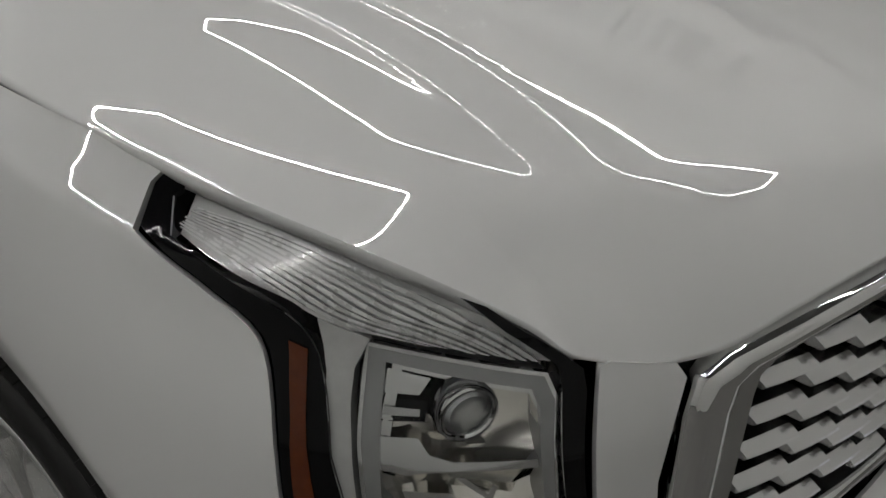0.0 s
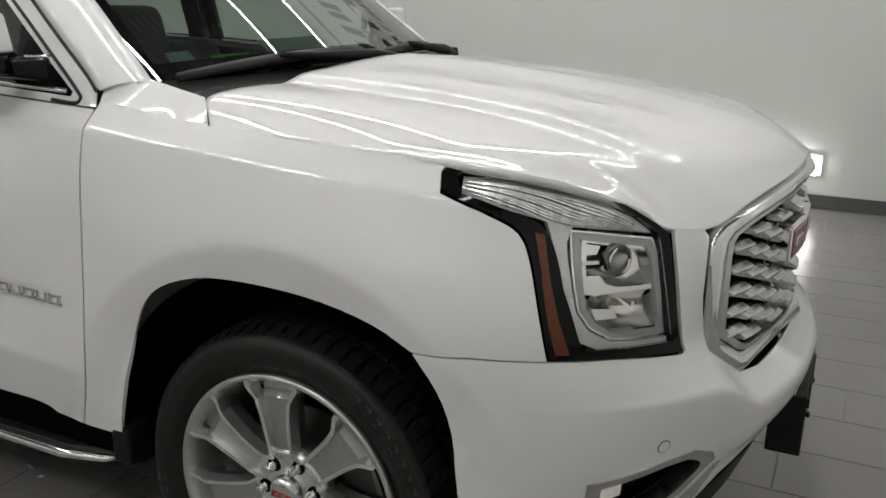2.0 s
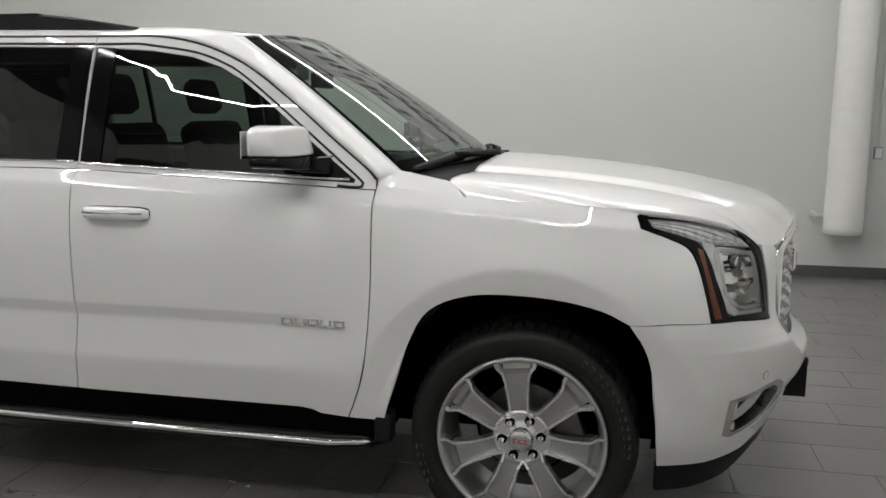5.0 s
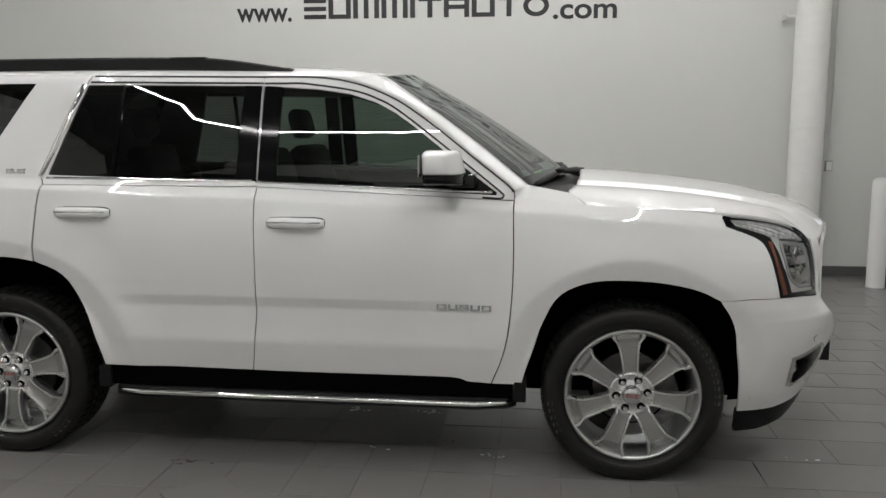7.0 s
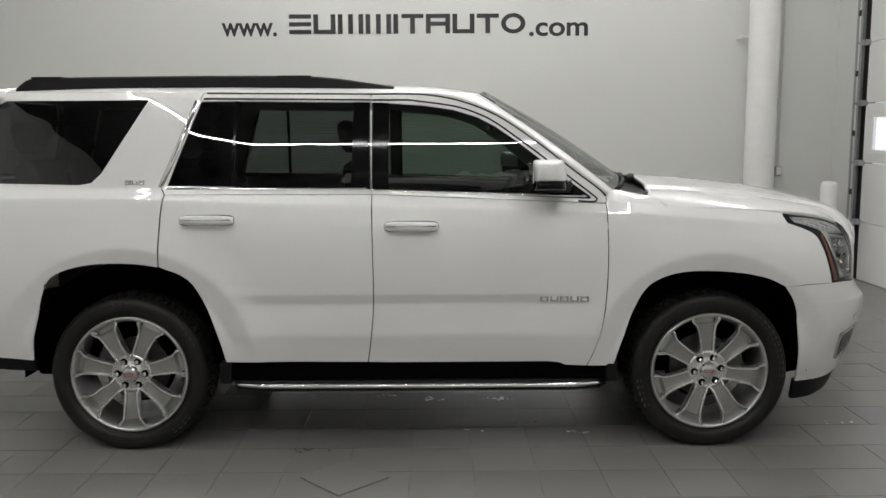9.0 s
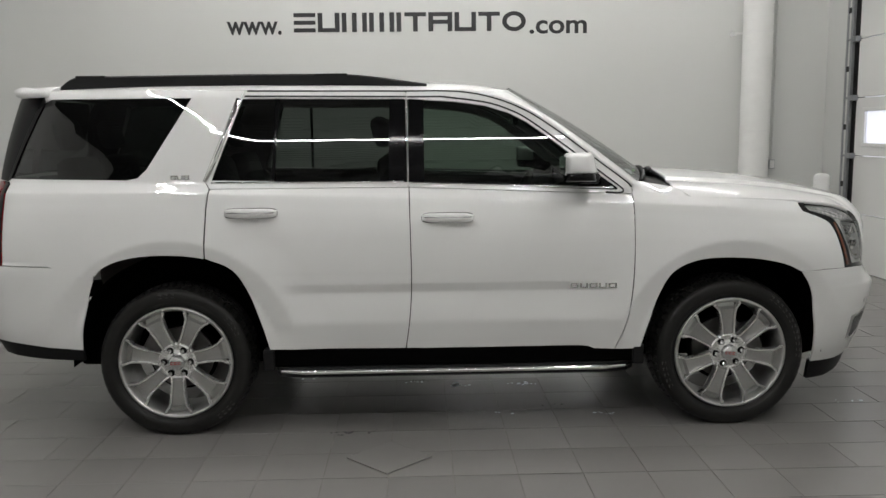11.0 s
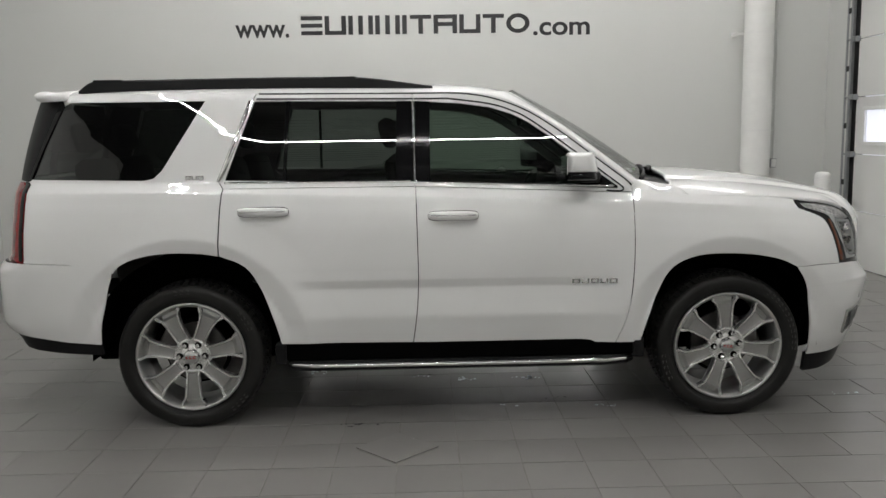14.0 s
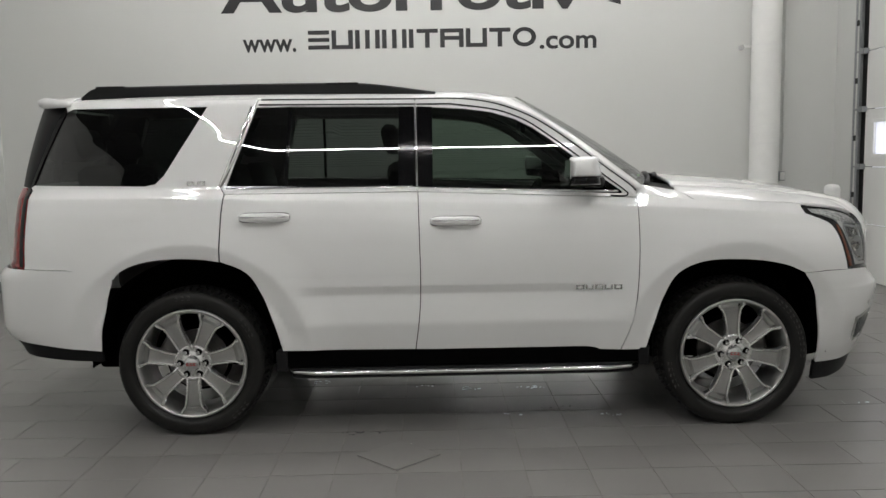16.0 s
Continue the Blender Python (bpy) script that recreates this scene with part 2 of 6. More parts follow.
def build_room():
    bm = bmesh.new()
    box(bm, WEST_X - 0.2, 12.0, SOUTH_Y - 0.2, WALL_Y + 0.2, -0.2, -0.0028)
    part("floor", bm, GROUT).update_tag()
    fl = bpy.data.objects["floor"]
    tagged(fl, "grey porcelain tiled showroom floor with thin grout lines", "floor", kind="structure")
    bm = bmesh.new()
    box(bm, WEST_X - 0.2, EAST_X + 0.2, WALL_Y, WALL_Y + 0.2, -0.2, CEIL)
    tagged(part("wall_north", bm, WALLP), "pale grey painted wall carrying black lettering", "wall", kind="structure")
    bm = bmesh.new()
    box(bm, WEST_X - 0.2, WEST_X, SOUTH_Y, WALL_Y, -0.2, CEIL)
    tagged(part("wall_west", bm, WALLP), "pale grey painted side wall", "wall", kind="structure")
    bm = bmesh.new()
    box(bm, WEST_X - 0.2, EAST_X + 0.2, SOUTH_Y - 0.2, SOUTH_Y, -0.2, CEIL)
    tagged(part("wall_south", bm, WALLP), "pale grey painted wall", "wall", kind="structure")
    bm = bmesh.new()
    box(bm, EAST_X, EAST_X + 0.2, 4.17, WALL_Y, -0.2, CEIL)
    box(bm, EAST_X, EAST_X + 0.2, SOUTH_Y, 0.3, -0.2, CEIL)
    box(bm, EAST_X, EAST_X + 0.2, 0.3, 4.17, 4.45, CEIL)
    tagged(part("wall_east", bm, WALLP), "pale grey painted wall round the overhead door", "wall", kind="structure")
    bm = bmesh.new()
    n = 120
    prof = []
    for i in range(n * 4):
        y = SOUTH_Y - 0.2 + (WALL_Y - SOUTH_Y + 0.4) * i / (n * 4 - 1)
        prof.append((y, CEIL + (0.0 if i % 4 in (0, 1) else 0.05)))
    loft(bm, [[(WEST_X - 0.2, y, z) for y, z in prof], [(EAST_X + 0.2, y, z) for y, z in prof]])
    solidify(bm, 0.03)
    tagged(part("ceiling", bm, CEILP), "dark corrugated metal ceiling", "ceiling", kind="structure")
    bm = bmesh.new()
    box(bm, WEST_X + 0.012, EAST_X - 0.002, WALL_Y - 0.012, WALL_Y - 0.001, 0.0, 0.105, 0.003)
    box(bm, WEST_X + 0.001, WEST_X + 0.012, SOUTH_Y, WALL_Y - 0.001, 0.0, 0.105, 0.003)
    box(bm, WEST_X + 0.012, EAST_X - 0.002, SOUTH_Y + 0.001, SOUTH_Y + 0.012, 0.0, 0.105, 0.003)
    box(bm, EAST_X - 0.012, EAST_X - 0.001, 4.32, WALL_Y - 0.013, 0.0, 0.105, 0.003)
    tagged(part("baseboard", bm, BASEB), "dark grey vinyl baseboard along the walls", "baseboard", kind="structure")


build_room()


def build_tubes():
    """Continuous LED lines under the ceiling: chamfered rectangles."""
    def ring(x0, x1, y0, y1, c, z, glow):
        pts = [(x0 + c, y0), (x1 - c, y0), (x1, y0 + c), (x1, y1 - c), (x1 - c, y1), (x0 + c, y1), (x0, y1 - c), (x0, y0 + c)]
        lamp = thing("ceiling_light", "white LED line light hung as a rectangle under the ceiling", "ceiling light", "LED line lights", (0, 0, z))
        for i in range(8):
            (ax, ay), (bx, by) = pts[i], pts[(i + 1) % 8]
            d = Vector((bx - ax, by - ay, 0))
            m = Matrix.Translation((ax, ay, 0)) @ Matrix.Rotation(math.atan2(d.y, d.x), 4, "Z")
            bm = bmesh.new()
            box(bm, 0.0, d.length, -0.010, 0.010, 0.0, 0.018, 0.004, m)
            part("diffuser", bm, glow, lamp)
            bm = bmesh.new()
            box(bm, 0.0, d.length, -0.016, 0.016, 0.019, 0.05, 0.004, m)
            part("housing", bm, GALV, lamp)
        for x, y in ((x0, (y0 + y1) / 2), (x1, (y0 + y1) / 2), ((x0 + x1) / 2, y0), ((x0 + x1) / 2, y1)):
            bm = bmesh.new()
            cyl(bm, (x, y, 0.045), (x, y, CEIL - z), 0.004, seg=6)
            part("cable", bm, GALV, lamp)
    ring(-2.6, 2.1, -5.1, 0.4, 0.6, 4.7, TUBE)
    ring(-3.5, 3.7, 2.3, 3.7, 0.45, 4.7, TUBE_DIM)


build_tubes()


# ---------------------------------------------------------------- car: surface of the body side
SILL_W = [(0.18, 0.893), (0.43, 0.948), (0.588, 0.9805), (0.604, 0.9815), (0.753, 0.9715), (0.759, 0.972), (0.803, 0.9895), (0.94, 0.9928)]
SIDE_W = [(0.80, 0.9885), (0.90, 0.992),
          (1.02, 0.990), (1.12, 0.981), (1.20, 0.965), (1.235, 0.955), (1.40, 0.905)]
GLASS_W = [(1.10, 0.966), (1.34, 0.889), (1.60, 0.806), (1.78, 0.733), (1.83, 0.690), (1.90, 0.62)]
CREASE_Z = [(-2.40, 1.297), (-1.378, 1.287), (-0.957, 1.272), (-0.23, 1.249), (0.254, 1.231), (0.85, 1.213), (1.20, 1.192), (1.45, 1.176), (1.70, 1.156), (1.87, 1.140), (2.10, 1.110)]
NOSE = [  # z, start of the curve, tip, power
    (0.20, 1.70, 2.38, 2.85), (0.34, 1.70, 2.43, 2.85), (0.40, 1.70, 2.455, 2.85), (0.53, 1.70, 2.498, 2.85), (0.62, 1.70, 2.528, 2.78), (0.722, 1.70, 2.545, 2.80), (0.735, 1.70, 2.540, 2.84),
    (0.752, 1.70, 2.520, 2.92), (0.80, 1.70, 2.465, 3.20), (0.85, 1.70, 2.445, 3.22), (1.07, 1.60, 2.48, 2.65), (1.18, 1.20, 2.48, 4.4)]
TAIL = [  # z, start, end, power
    (0.20, -1.60, -2.50, 5), (0.48, -1.70, -2.58, 8), (0.60, -1.70, -2.665, 8), (0.87, -1.70, -2.665, 8), (0.925, -1.70, -2.62, 8),
    (0.94, -1.70, -2.575, 8), (1.34, -1.70, -2.55, 8), (1.80, -1.70, -2.46, 7)]
AXLES = (1.473, -1.473)


COLUMNS = {(end, k): [(r[0], r[k]) for r in table] for end, table in (("nose", NOSE), ("tail", TAIL)) for k in (1, 2, 3)}


@functools.lru_cache(maxsize=100000)
def column(end, k, z):
    return hermite(COLUMNS[end, k], z)


def line_at(table, z):
    """Straight lines through (z, value) pairs."""
    if z <= table[0][0]:
        return table[0][1]
    for (a, u), (b, v) in zip(table, table[1:]):
        if z <= b:
            return u + (v - u) * (z - a) / (b - a)
    return table[-1][1]


def soft(a, b, k):
    """The greater of two values, with a round of size k between them."""
    return 0.5 * (a + b + math.sqrt((a - b) ** 2 + k * k))


def half_width(x, z, zn=None):
    """Half width of the body at x and height z, round the nose and the tail."""
    zc = hermite(CREASE_Z, x)
    if z < 0.86:
        # doors below the belt: flats with tight rounds between them
        below = sum(line_at(SILL_W, z + d) for d in (-0.006, -0.003, 0.0, 0.003, 0.006)) / 5
    else:
        below = hermite(SIDE_W, z + (1.235 - zc) * sstep(0.92, 1.10, z))
    # shoulder above the crease, then the side glass
    steep = 1.05 + 0.35 * sstep(1.05, 1.2, x) * sstep(1.5, 1.3, x) + 0.35 * sstep(-0.6, -1.4, x)
    above = soft(0.955 - steep * (z - zc), hermite(GLASS_W, z) - 0.30 * sstep(0.93, 1.05, x), 0.006)
    w = -soft(-below, -above, 0.005)
    if 0.58 < z < 0.86:
        k = sstep(0.60, 0.90, x) + sstep(-0.75, -0.95, x)
        w += (0.982 + 0.0095 * (z - 0.58) / 0.28 - w) * min(1, k) * sstep(0.58, 0.62, z) * sstep(0.86, 0.82, z)
    # the rear of the cabin draws in
    w -= 0.055 * max(0.0, (-1.1 - x) / 1.3) ** 2 * sstep(0.95, 1.35, z)
    for cx in AXLES:
        r = math.hypot((x - cx) * 0.98, z - 0.40)
        top = 0.605 if cx > 0 else 0.645
        w += 0.020 * soft(0.0, -soft(-(0.82 - r) / (0.82 - top), -1.0, 0.05), 0.10) ** 1.5 * sstep(0.30, 0.42, z) - 0.21 * soft(0.0, top - r, 0.010) * sstep(0.45, 0.60, z) * sstep(top - 0.16, top - 0.10, r)
    xs, xf, p = (column("nose", k, z if zn is None else zn) for k in (1, 2, 3))
    if x > xs:
        w *= math.sqrt(max(0.0, 1 - min(1, (x - xs) / (xf - xs)) ** p))
    xs, xf, p = (column("tail", k, z) for k in (1, 2, 3))
    if x < xs:
        w *= math.sqrt(max(0.0, 1 - min(1, (xs - x) / (xs - xf)) ** p))
    return w


WRAP_F, WRAP_R = 2.10, -2.40


@functools.lru_cache(maxsize=400000)
def skin(a, z):
    """The body's point at a: x along the side, then (past WRAP_F or WRAP_R) the share of the way round to the middle."""
    if WRAP_R <= a <= WRAP_F:
        return Vector((a, -half_width(a, z), z))
    front = a > WRAP_F
    yc = half_width(WRAP_F if front else WRAP_R, z)
    y = yc * (1 - min(1.0, abs(a - (WRAP_F if front else WRAP_R))))
    # the ledge under the lamps dips towards the middle, below the grille
    zn = z + 0.085 * sstep(2.38, 2.58, a) * sstep(0.50, 0.60, z) * sstep(0.95, 0.80, z) if front else z
    xs, xf, p = (column("nose" if front else "tail", k, zn) for k in (1, 2, 3))
    lo = WRAP_F if front else WRAP_R
    hi = xf
    for _ in range(26):
        mid = (lo + hi) / 2
        if half_width(mid, z, zn) > y:
            lo = mid
        else:
            hi = mid
    return Vector((lo, -y, z))


def skin_normal(a, z, f=None):
    f = f or skin
    e = 0.004
    du = f(a + e, z) - f(a - e, z)
    dv = f(a, z + e) - f(a, z - e)
    n = dv.cross(du) * -1
    return n.normalized() if n.length > 1e-12 else Vector((0, -1, 0))


def panel(name, outline, material, parent, holes=(), step=0.05, cuts=(), depth=0.022, f=None, lift=0.0, label="", twin=True, zstep=None):
    """A skin panel: an outline on the body's surface, cut into a fine net, with its edges turned in."""
    f = f or skin
    bm = bmesh.new()
    edges = []
    for loop in (outline, *holes):
        vs = [bm.verts.new((x, 0, z)) for x, z in loop]
        edges += [bm.edges.new((vs[i], vs[(i + 1) % len(vs)])) for i in range(len(vs))]
    bmesh.ops.triangle_fill(bm, edges=edges, normal=(0, -1, 0), use_beauty=True)
    xs = [p[0] for p in outline]
    zs = [p[1] for p in outline]
    zstep = zstep or step

    def cut(co, no):
        bmesh.ops.bisect_plane(bm, geom=bm.verts[:] + bm.edges[:] + bm.faces[:], dist=1e-5, plane_co=co, plane_no=no)

    k = math.ceil(min(xs) / step)
    while k * step < max(xs):
        cut((k * step, 0, 0), (1, 0, 0))
        k += 1
    k = math.ceil(min(zs) / zstep)
    while k * zstep < max(zs):
        cut((0, 0, k * zstep), (0, 0, 1))
        k += 1
    for z in cuts:
        if min(zs) < z < max(zs):
            cut((0, 0, z), (0, 0, 1))
    if cuts is CREASES:
        # along the shoulder crease
        x0, x1 = min(xs), min(max(xs), 1.95)
        z0, z1 = hermite(CREASE_Z, x0), hermite(CREASE_Z, x1)
        for dz in (-0.03, -0.016, -0.009, -0.004, 0.0, 0.004, 0.009, 0.016, 0.03):
            cut((x0, 0, z0 + dz), (z0 - z1, 0, x1 - x0))
    bmesh.ops.triangulate(bm, faces=bm.faces[:])
    bm.normal_update()
    bmesh.ops.reverse_faces(bm, faces=[q for q in bm.faces if q.normal.y > 0])
    bm.verts.index_update()
    border = [e for e in bm.edges if len(e.link_faces) == 1]
    flat = [(v, v.co.x, v.co.z) for v in bm.verts]
    normals = {}
    for v, a, z in flat:
        n = skin_normal(a, z, f)
        v.co = f(a, z) + n * lift
        normals[v] = n
    # turned-in edge on vertices of its own, with a small round
    ring = {}
    for e in border:
        for v in e.verts:
            if v not in ring:
                n = normals[v]
                a = bm.verts.new(v.co)
                b = bm.verts.new(v.co - n * depth)
                ring[v] = (a, b)
                normals[a] = normals[b] = Vector((0, 0, 0))
        p, q = e.verts
        if e.link_faces[0].loops and any(l.edge == e and l.vert == p for l in e.link_faces[0].loops):
            p, q = q, p
        bm.faces.new((ring[p][0], ring[q][0], ring[q][1], ring[p][1]))
    bm.verts.index_update()
    nn = [tuple(normals[v]) for v in bm.verts]
    made = []
    if twin:
        b2 = bm.copy()
        for v in b2.verts:
            v.co.y = -v.co.y
        bmesh.ops.reverse_faces(b2, faces=b2.faces[:])
        made.append(part(name, b2, material, parent, label, True, [(n[0], -n[1], n[2]) for n in nn]))
    made.insert(0, part(name, bm, material, parent, label, True, nn))
    return made


def arc_pts(pts, n=6):
    """A smooth line through the given points."""
    out = []
    P = [Vector((p[0], p[1], 0)) for p in pts]
    for i in range(len(P) - 1):
        p0, p1, p2, p3 = P[max(i - 1, 0)], P[i], P[i + 1], P[min(i + 2, len(P) - 1)]
        for k in range(n):
            t = k / n
            q = 0.5 * ((2 * p1) + (p2 - p0) * t + (2 * p0 - 5 * p1 + 4 * p2 - p3) * t * t + (3 * p1 - p0 - 3 * p2 + p3) * t**3)
            out.append((q.x, q.y))
    out.append((P[-1].x, P[-1].y))
    return out


ARCH_F = arc_pts([(0.982, 0.43), (1.017, 0.555), (1.076, 0.726), (1.150, 0.848), (1.287, 0.907), (1.471, 0.915), (1.656, 0.897), (1.797, 0.851), (1.878, 0.756), (1.914, 0.615), (1.932, 0.393)], 4)
ARCH_R = arc_pts([(-1.945, 0.477), (-1.920, 0.658), (-1.863, 0.842), (-1.798, 0.918), (-1.659, 0.961), (-1.478, 0.970), (-1.298, 0.951), (-1.150, 0.890), (-1.071, 0.765), (-1.010, 0.608), (-0.975, 0.46)], 4)
CREASES = (0.58, 0.588, 0.596, 0.604, 0.612, 0.747, 0.753, 0.759, 0.765, 0.797, 0.803, 0.809, 1.285)
G = 0.0025

car = thing("car", "pearl white four-door sport utility vehicle parked on the tiles", "car")

# front fender
def fender_line(x):
    """Height of the fender's upper edge."""
    return hermite([(0.942, 1.2635), (1.0, 1.260), (1.262, 1.230), (1.55, 1.216), (1.843, 1.200)], x)


seam = (1.827, 0.836)
arch_f_up = [p for p in ARCH_F if not (p[0] > 1.7 and p[1] < 0.84)]
DOOR_FRONT = arc_pts([(0.849, 0.43), (0.892, 0.54), (0.920, 0.653), (0.937, 0.82), (0.943, 0.998), (0.940, 1.18), (0.940, 1.235), (0.9425, 1.2635)], 3)
fender = [(x + G, z) for x, z in DOOR_FRONT] + [(0.962 + 0.02 * k, fender_line(0.962 + 0.02 * k)) for k in range(44)] + [(1.843, 1.200), (1.836, 1.183)] + arc_pts([(1.849, 1.147), (1.896, 1.130), (1.945, 1.112), (2.005, 1.080), (2.039, 1.02), (2.068, 0.92), (2.086, 0.843)], 4)
fender += [(2.07, 0.843), (1.95, 0.846), seam] + arch_f_up[::-1]
fender_parts = panel("front_fender", fender, PAINT, car, cuts=CREASES, step=0.0125, depth=0.009)

# front door, with its frame round the glass
DOOR_MID = arc_pts([(-0.261, 0.452), (-0.238, 0.62), (-0.227, 0.80), (-0.229, 1.05), (-0.233, 1.298)], 3)
FGLASS = [(-0.2385, 1.762), (-0.152, 1.757), (0.02, 1.745), (0.178, 1.722), (0.30, 1.683), (0.394, 1.634), (0.49, 1.567), (0.581, 1.497), (0.675, 1.424), (0.78, 1.345), (0.865, 1.283), (0.86, 1.272), (0.769, 1.276), (0.3, 1.298), (-0.2345, 1.320)]
low = [(x + G, z) for x, z in DOOR_MID] + [(0.3, 1.275), (0.84, 1.252), (0.938, 1.248)]
low += [(x - G, z) for x, z in DOOR_FRONT[::-1] if z < 1.24]
fdoor = panel("front_door", low, PAINT, car, cuts=CREASES)
FRAME_F = [(-0.236, 1.302), (-0.241, 1.802), (0.0, 1.80), (0.16, 1.778), (0.30, 1.735), (0.43, 1.672), (0.60, 1.555), (0.78, 1.415), (0.905, 1.320), (0.938, 1.285), (0.941, 1.252), (0.84, 1.256), (0.3, 1.279)]
panel("door_frame", FRAME_F, PAINT, car, holes=[FGLASS], step=0.06)
# rear door
DOOR_REAR = [(-1.263, 1.302), (-1.275, 1.20), (-1.282, 1.08), (-1.289, 0.953)]
RGLASS = [(-1.262, 1.346), (-1.112, 1.772), (-0.9, 1.771), (-0.2445, 1.762), (-0.2405, 1.324)]
arch_door = [p for p in ARCH_R if p[0] > -1.287]
rlow = DOOR_REAR + arch_door + [(x - G, z) for x, z in DOOR_MID]
rlow = [(x + G if i < 4 else x, z) for i, (x, z) in enumerate(rlow)]
rdoor = panel("rear_door", rlow, PAINT, car, cuts=CREASES, step=0.02, depth=0.009)
FRAME_R = [(-1.262, 1.306), (-1.288, 1.335), (-1.102, 1.812), (-0.247, 1.802), (-0.239, 1.302)]
panel("door_frame", FRAME_R, PAINT, car, holes=[RGLASS], step=0.06)
# rear quarter
QGLASS = [(-2.335, 1.365), (-2.165, 1.762), (-2.130, 1.778), (-1.381, 1.778), (-1.455, 1.648), (-1.600, 1.406), (-1.646, 1.362), (-1.702, 1.352)]
arch_q = [p for p in ARCH_R if -1.86 < p[0] < -1.293]
quarter = [(-1.268, 1.306), (-1.294, 1.335), (-1.107, 1.814), (-2.155, 1.822), (-2.175, 1.80), (-2.345, 1.352), (-2.328, 1.337), (-2.334, 0.930), (-2.10, 0.921)] + arch_q[:] + [(-1.2945, 0.951), (-1.287, 1.08), (-1.280, 1.20)]
quarter_parts = panel("rear_quarter_panel", quarter, PAINT, car, holes=[QGLASS], cuts=CREASES, step=0.0125, depth=0.009)
# rear bumper and tail wrap
arch_b = [p for p in ARCH_R if p[0] <= -1.855]
rb = [(-1.852, 0.900)] + arch_b[::-1] + [(-2.10, 0.492), (-2.45, 0.535), (-2.75, 0.555), (-3.40, 0.56), (-3.40, 0.925), (-2.55, 0.925), (-2.36, 0.9255), (-2.10, 0.916)]
panel("rear_bumper", rb, PAINT, car, step=0.04, depth=0.009, cuts=(0.60, 0.86, 0.88, 0.90, 0.91))
panel("bumper_valance", [(-1.948, 0.474), (-1.945, 0.412), (-2.40, 0.44), (-2.8, 0.46), (-3.40, 0.46), (-3.40, 0.556), (-2.75, 0.551), (-2.45, 0.531), (-2.10, 0.488)], PLASTIC, car, step=0.08, lift=-0.01)
tail_lamps = panel("tail_lamp", [(-2.339, 0.932), (-2.333, 1.335), (-2.362, 1.350), (-2.46, 1.352), (-2.58, 1.33), (-2.60, 0.935)], REDLENS, car, step=0.03, lift=0.004, label="dark red tail lamp")
panel("tail_lamp_edge", [(-2.339, 0.933), (-2.333, 1.336), (-2.352, 1.350), (-2.372, 1.351), (-2.356, 1.335), (-2.361, 0.934)], GLOSSBLK, car, step=0.05, lift=0.008)
panel("tailgate", [(-2.604, 0.93), (-2.584, 1.34), (-3.40, 1.34), (-3.40, 0.93)], PAINT, car, step=0.08)
panel("pillar_trim", [(-2.353, 1.354), (-2.178, 1.80), (-2.34, 1.80), (-2.46, 1.55), (-2.52, 1.36)], PLASTIC, car, step=0.05)
panel("quarter_edge", [(-2.332, 1.357), (-2.162, 1.766), (-2.176, 1.797), (-2.349, 1.3545)], GLOSSBLK, car, step=0.05, lift=0.003)
panel("tailgate_glass", [(-2.525, 1.36), (-2.465, 1.55), (-2.345, 1.80), (-3.40, 1.80), (-3.40, 1.36)], GLASS_TINT, car, step=0.08)

# glass in the doors
panel("window", [(x, z) for x, z in FGLASS], GLASS_SIDE, fdoor[0], step=0.08, lift=-0.008, depth=0.004, twin=False)
panel("window", [(x, z) for x, z in RGLASS], GLASS_TINT, rdoor[0], step=0.08, lift=-0.008, depth=0.004, twin=False)
panel("quarter_window", QGLASS, GLASS_TINT, car, step=0.08, lift=-0.003, depth=0.004, label="dark tinted rear quarter window")


def far_side(f):
    return lambda a, z: Vector((f(a, z).x, -f(a, z).y, z))


def strip(line, width, proud, f=None, below=True):
    """A raised flat strip along a line on the body side."""
    bm = bmesh.new()
    f = f or skin
    rows = []
    n = len(line)
    for i, (x, z) in enumerate(line):
        a, b = line[max(i - 1, 0)], line[min(i + 1, n - 1)]
        d = Vector((b[0] - a[0], b[1] - a[1]))
        d.normalize()
        s = Vector((d.y, -d.x)) * width / 2
        nrm = skin_normal(x, z, f)
        p0, p1 = f(x - s.x, z - s.y), f(x + s.x, z + s.y)
        mid = f(x, z)
        rows.append([p0 - nrm * 0.004, p0 + nrm * proud * 0.7, mid + nrm * proud, p1 + nrm * proud * 0.7, p1 - nrm * 0.004])
    vs = loft(bm, rows)
    bm.faces.new(vs[0])
    bm.faces.new(vs[-1][::-1])
    bmesh.ops.recalc_face_normals(bm, faces=bm.faces[:])
    return bm


# bright trims round the side glass
both("belt_trim", strip([(-0.242 + 0.035 * i, 1.3215 - 0.0012 * i) for i in range(32)], 0.011, 0.005), CHROME, car, smooth=True)
both("belt_trim", strip([(-1.262 + 0.04 * i, 1.3325 - 0.0002 * i) for i in range(26)], 0.011, 0.005), CHROME, car, smooth=True)
both("window_trim", strip([(-0.235 + 0.02 * i, 1.772) for i in range(10)] + arc_pts([(-0.02, 1.768), (0.185, 1.738), (0.31, 1.697), (0.405, 1.646), (0.59, 1.511), (0.79, 1.357), (0.882, 1.285), (0.893, 1.268), (0.875, 1.258), (0.80, 1.262)], 5), 0.008, 0.004), SEAL, car, smooth=True)
both("window_trim", strip([(-1.10 + 0.043 * i, 1.783 - 0.0005 * i) for i in range(21)], 0.008, 0.004), SEAL, car, smooth=True)
both("pillar_chrome", strip([(-1.293, 1.335), (-1.24, 1.47), (-1.19, 1.60), (-1.13, 1.77)], 0.026, 0.007), CHROME, car, smooth=True)

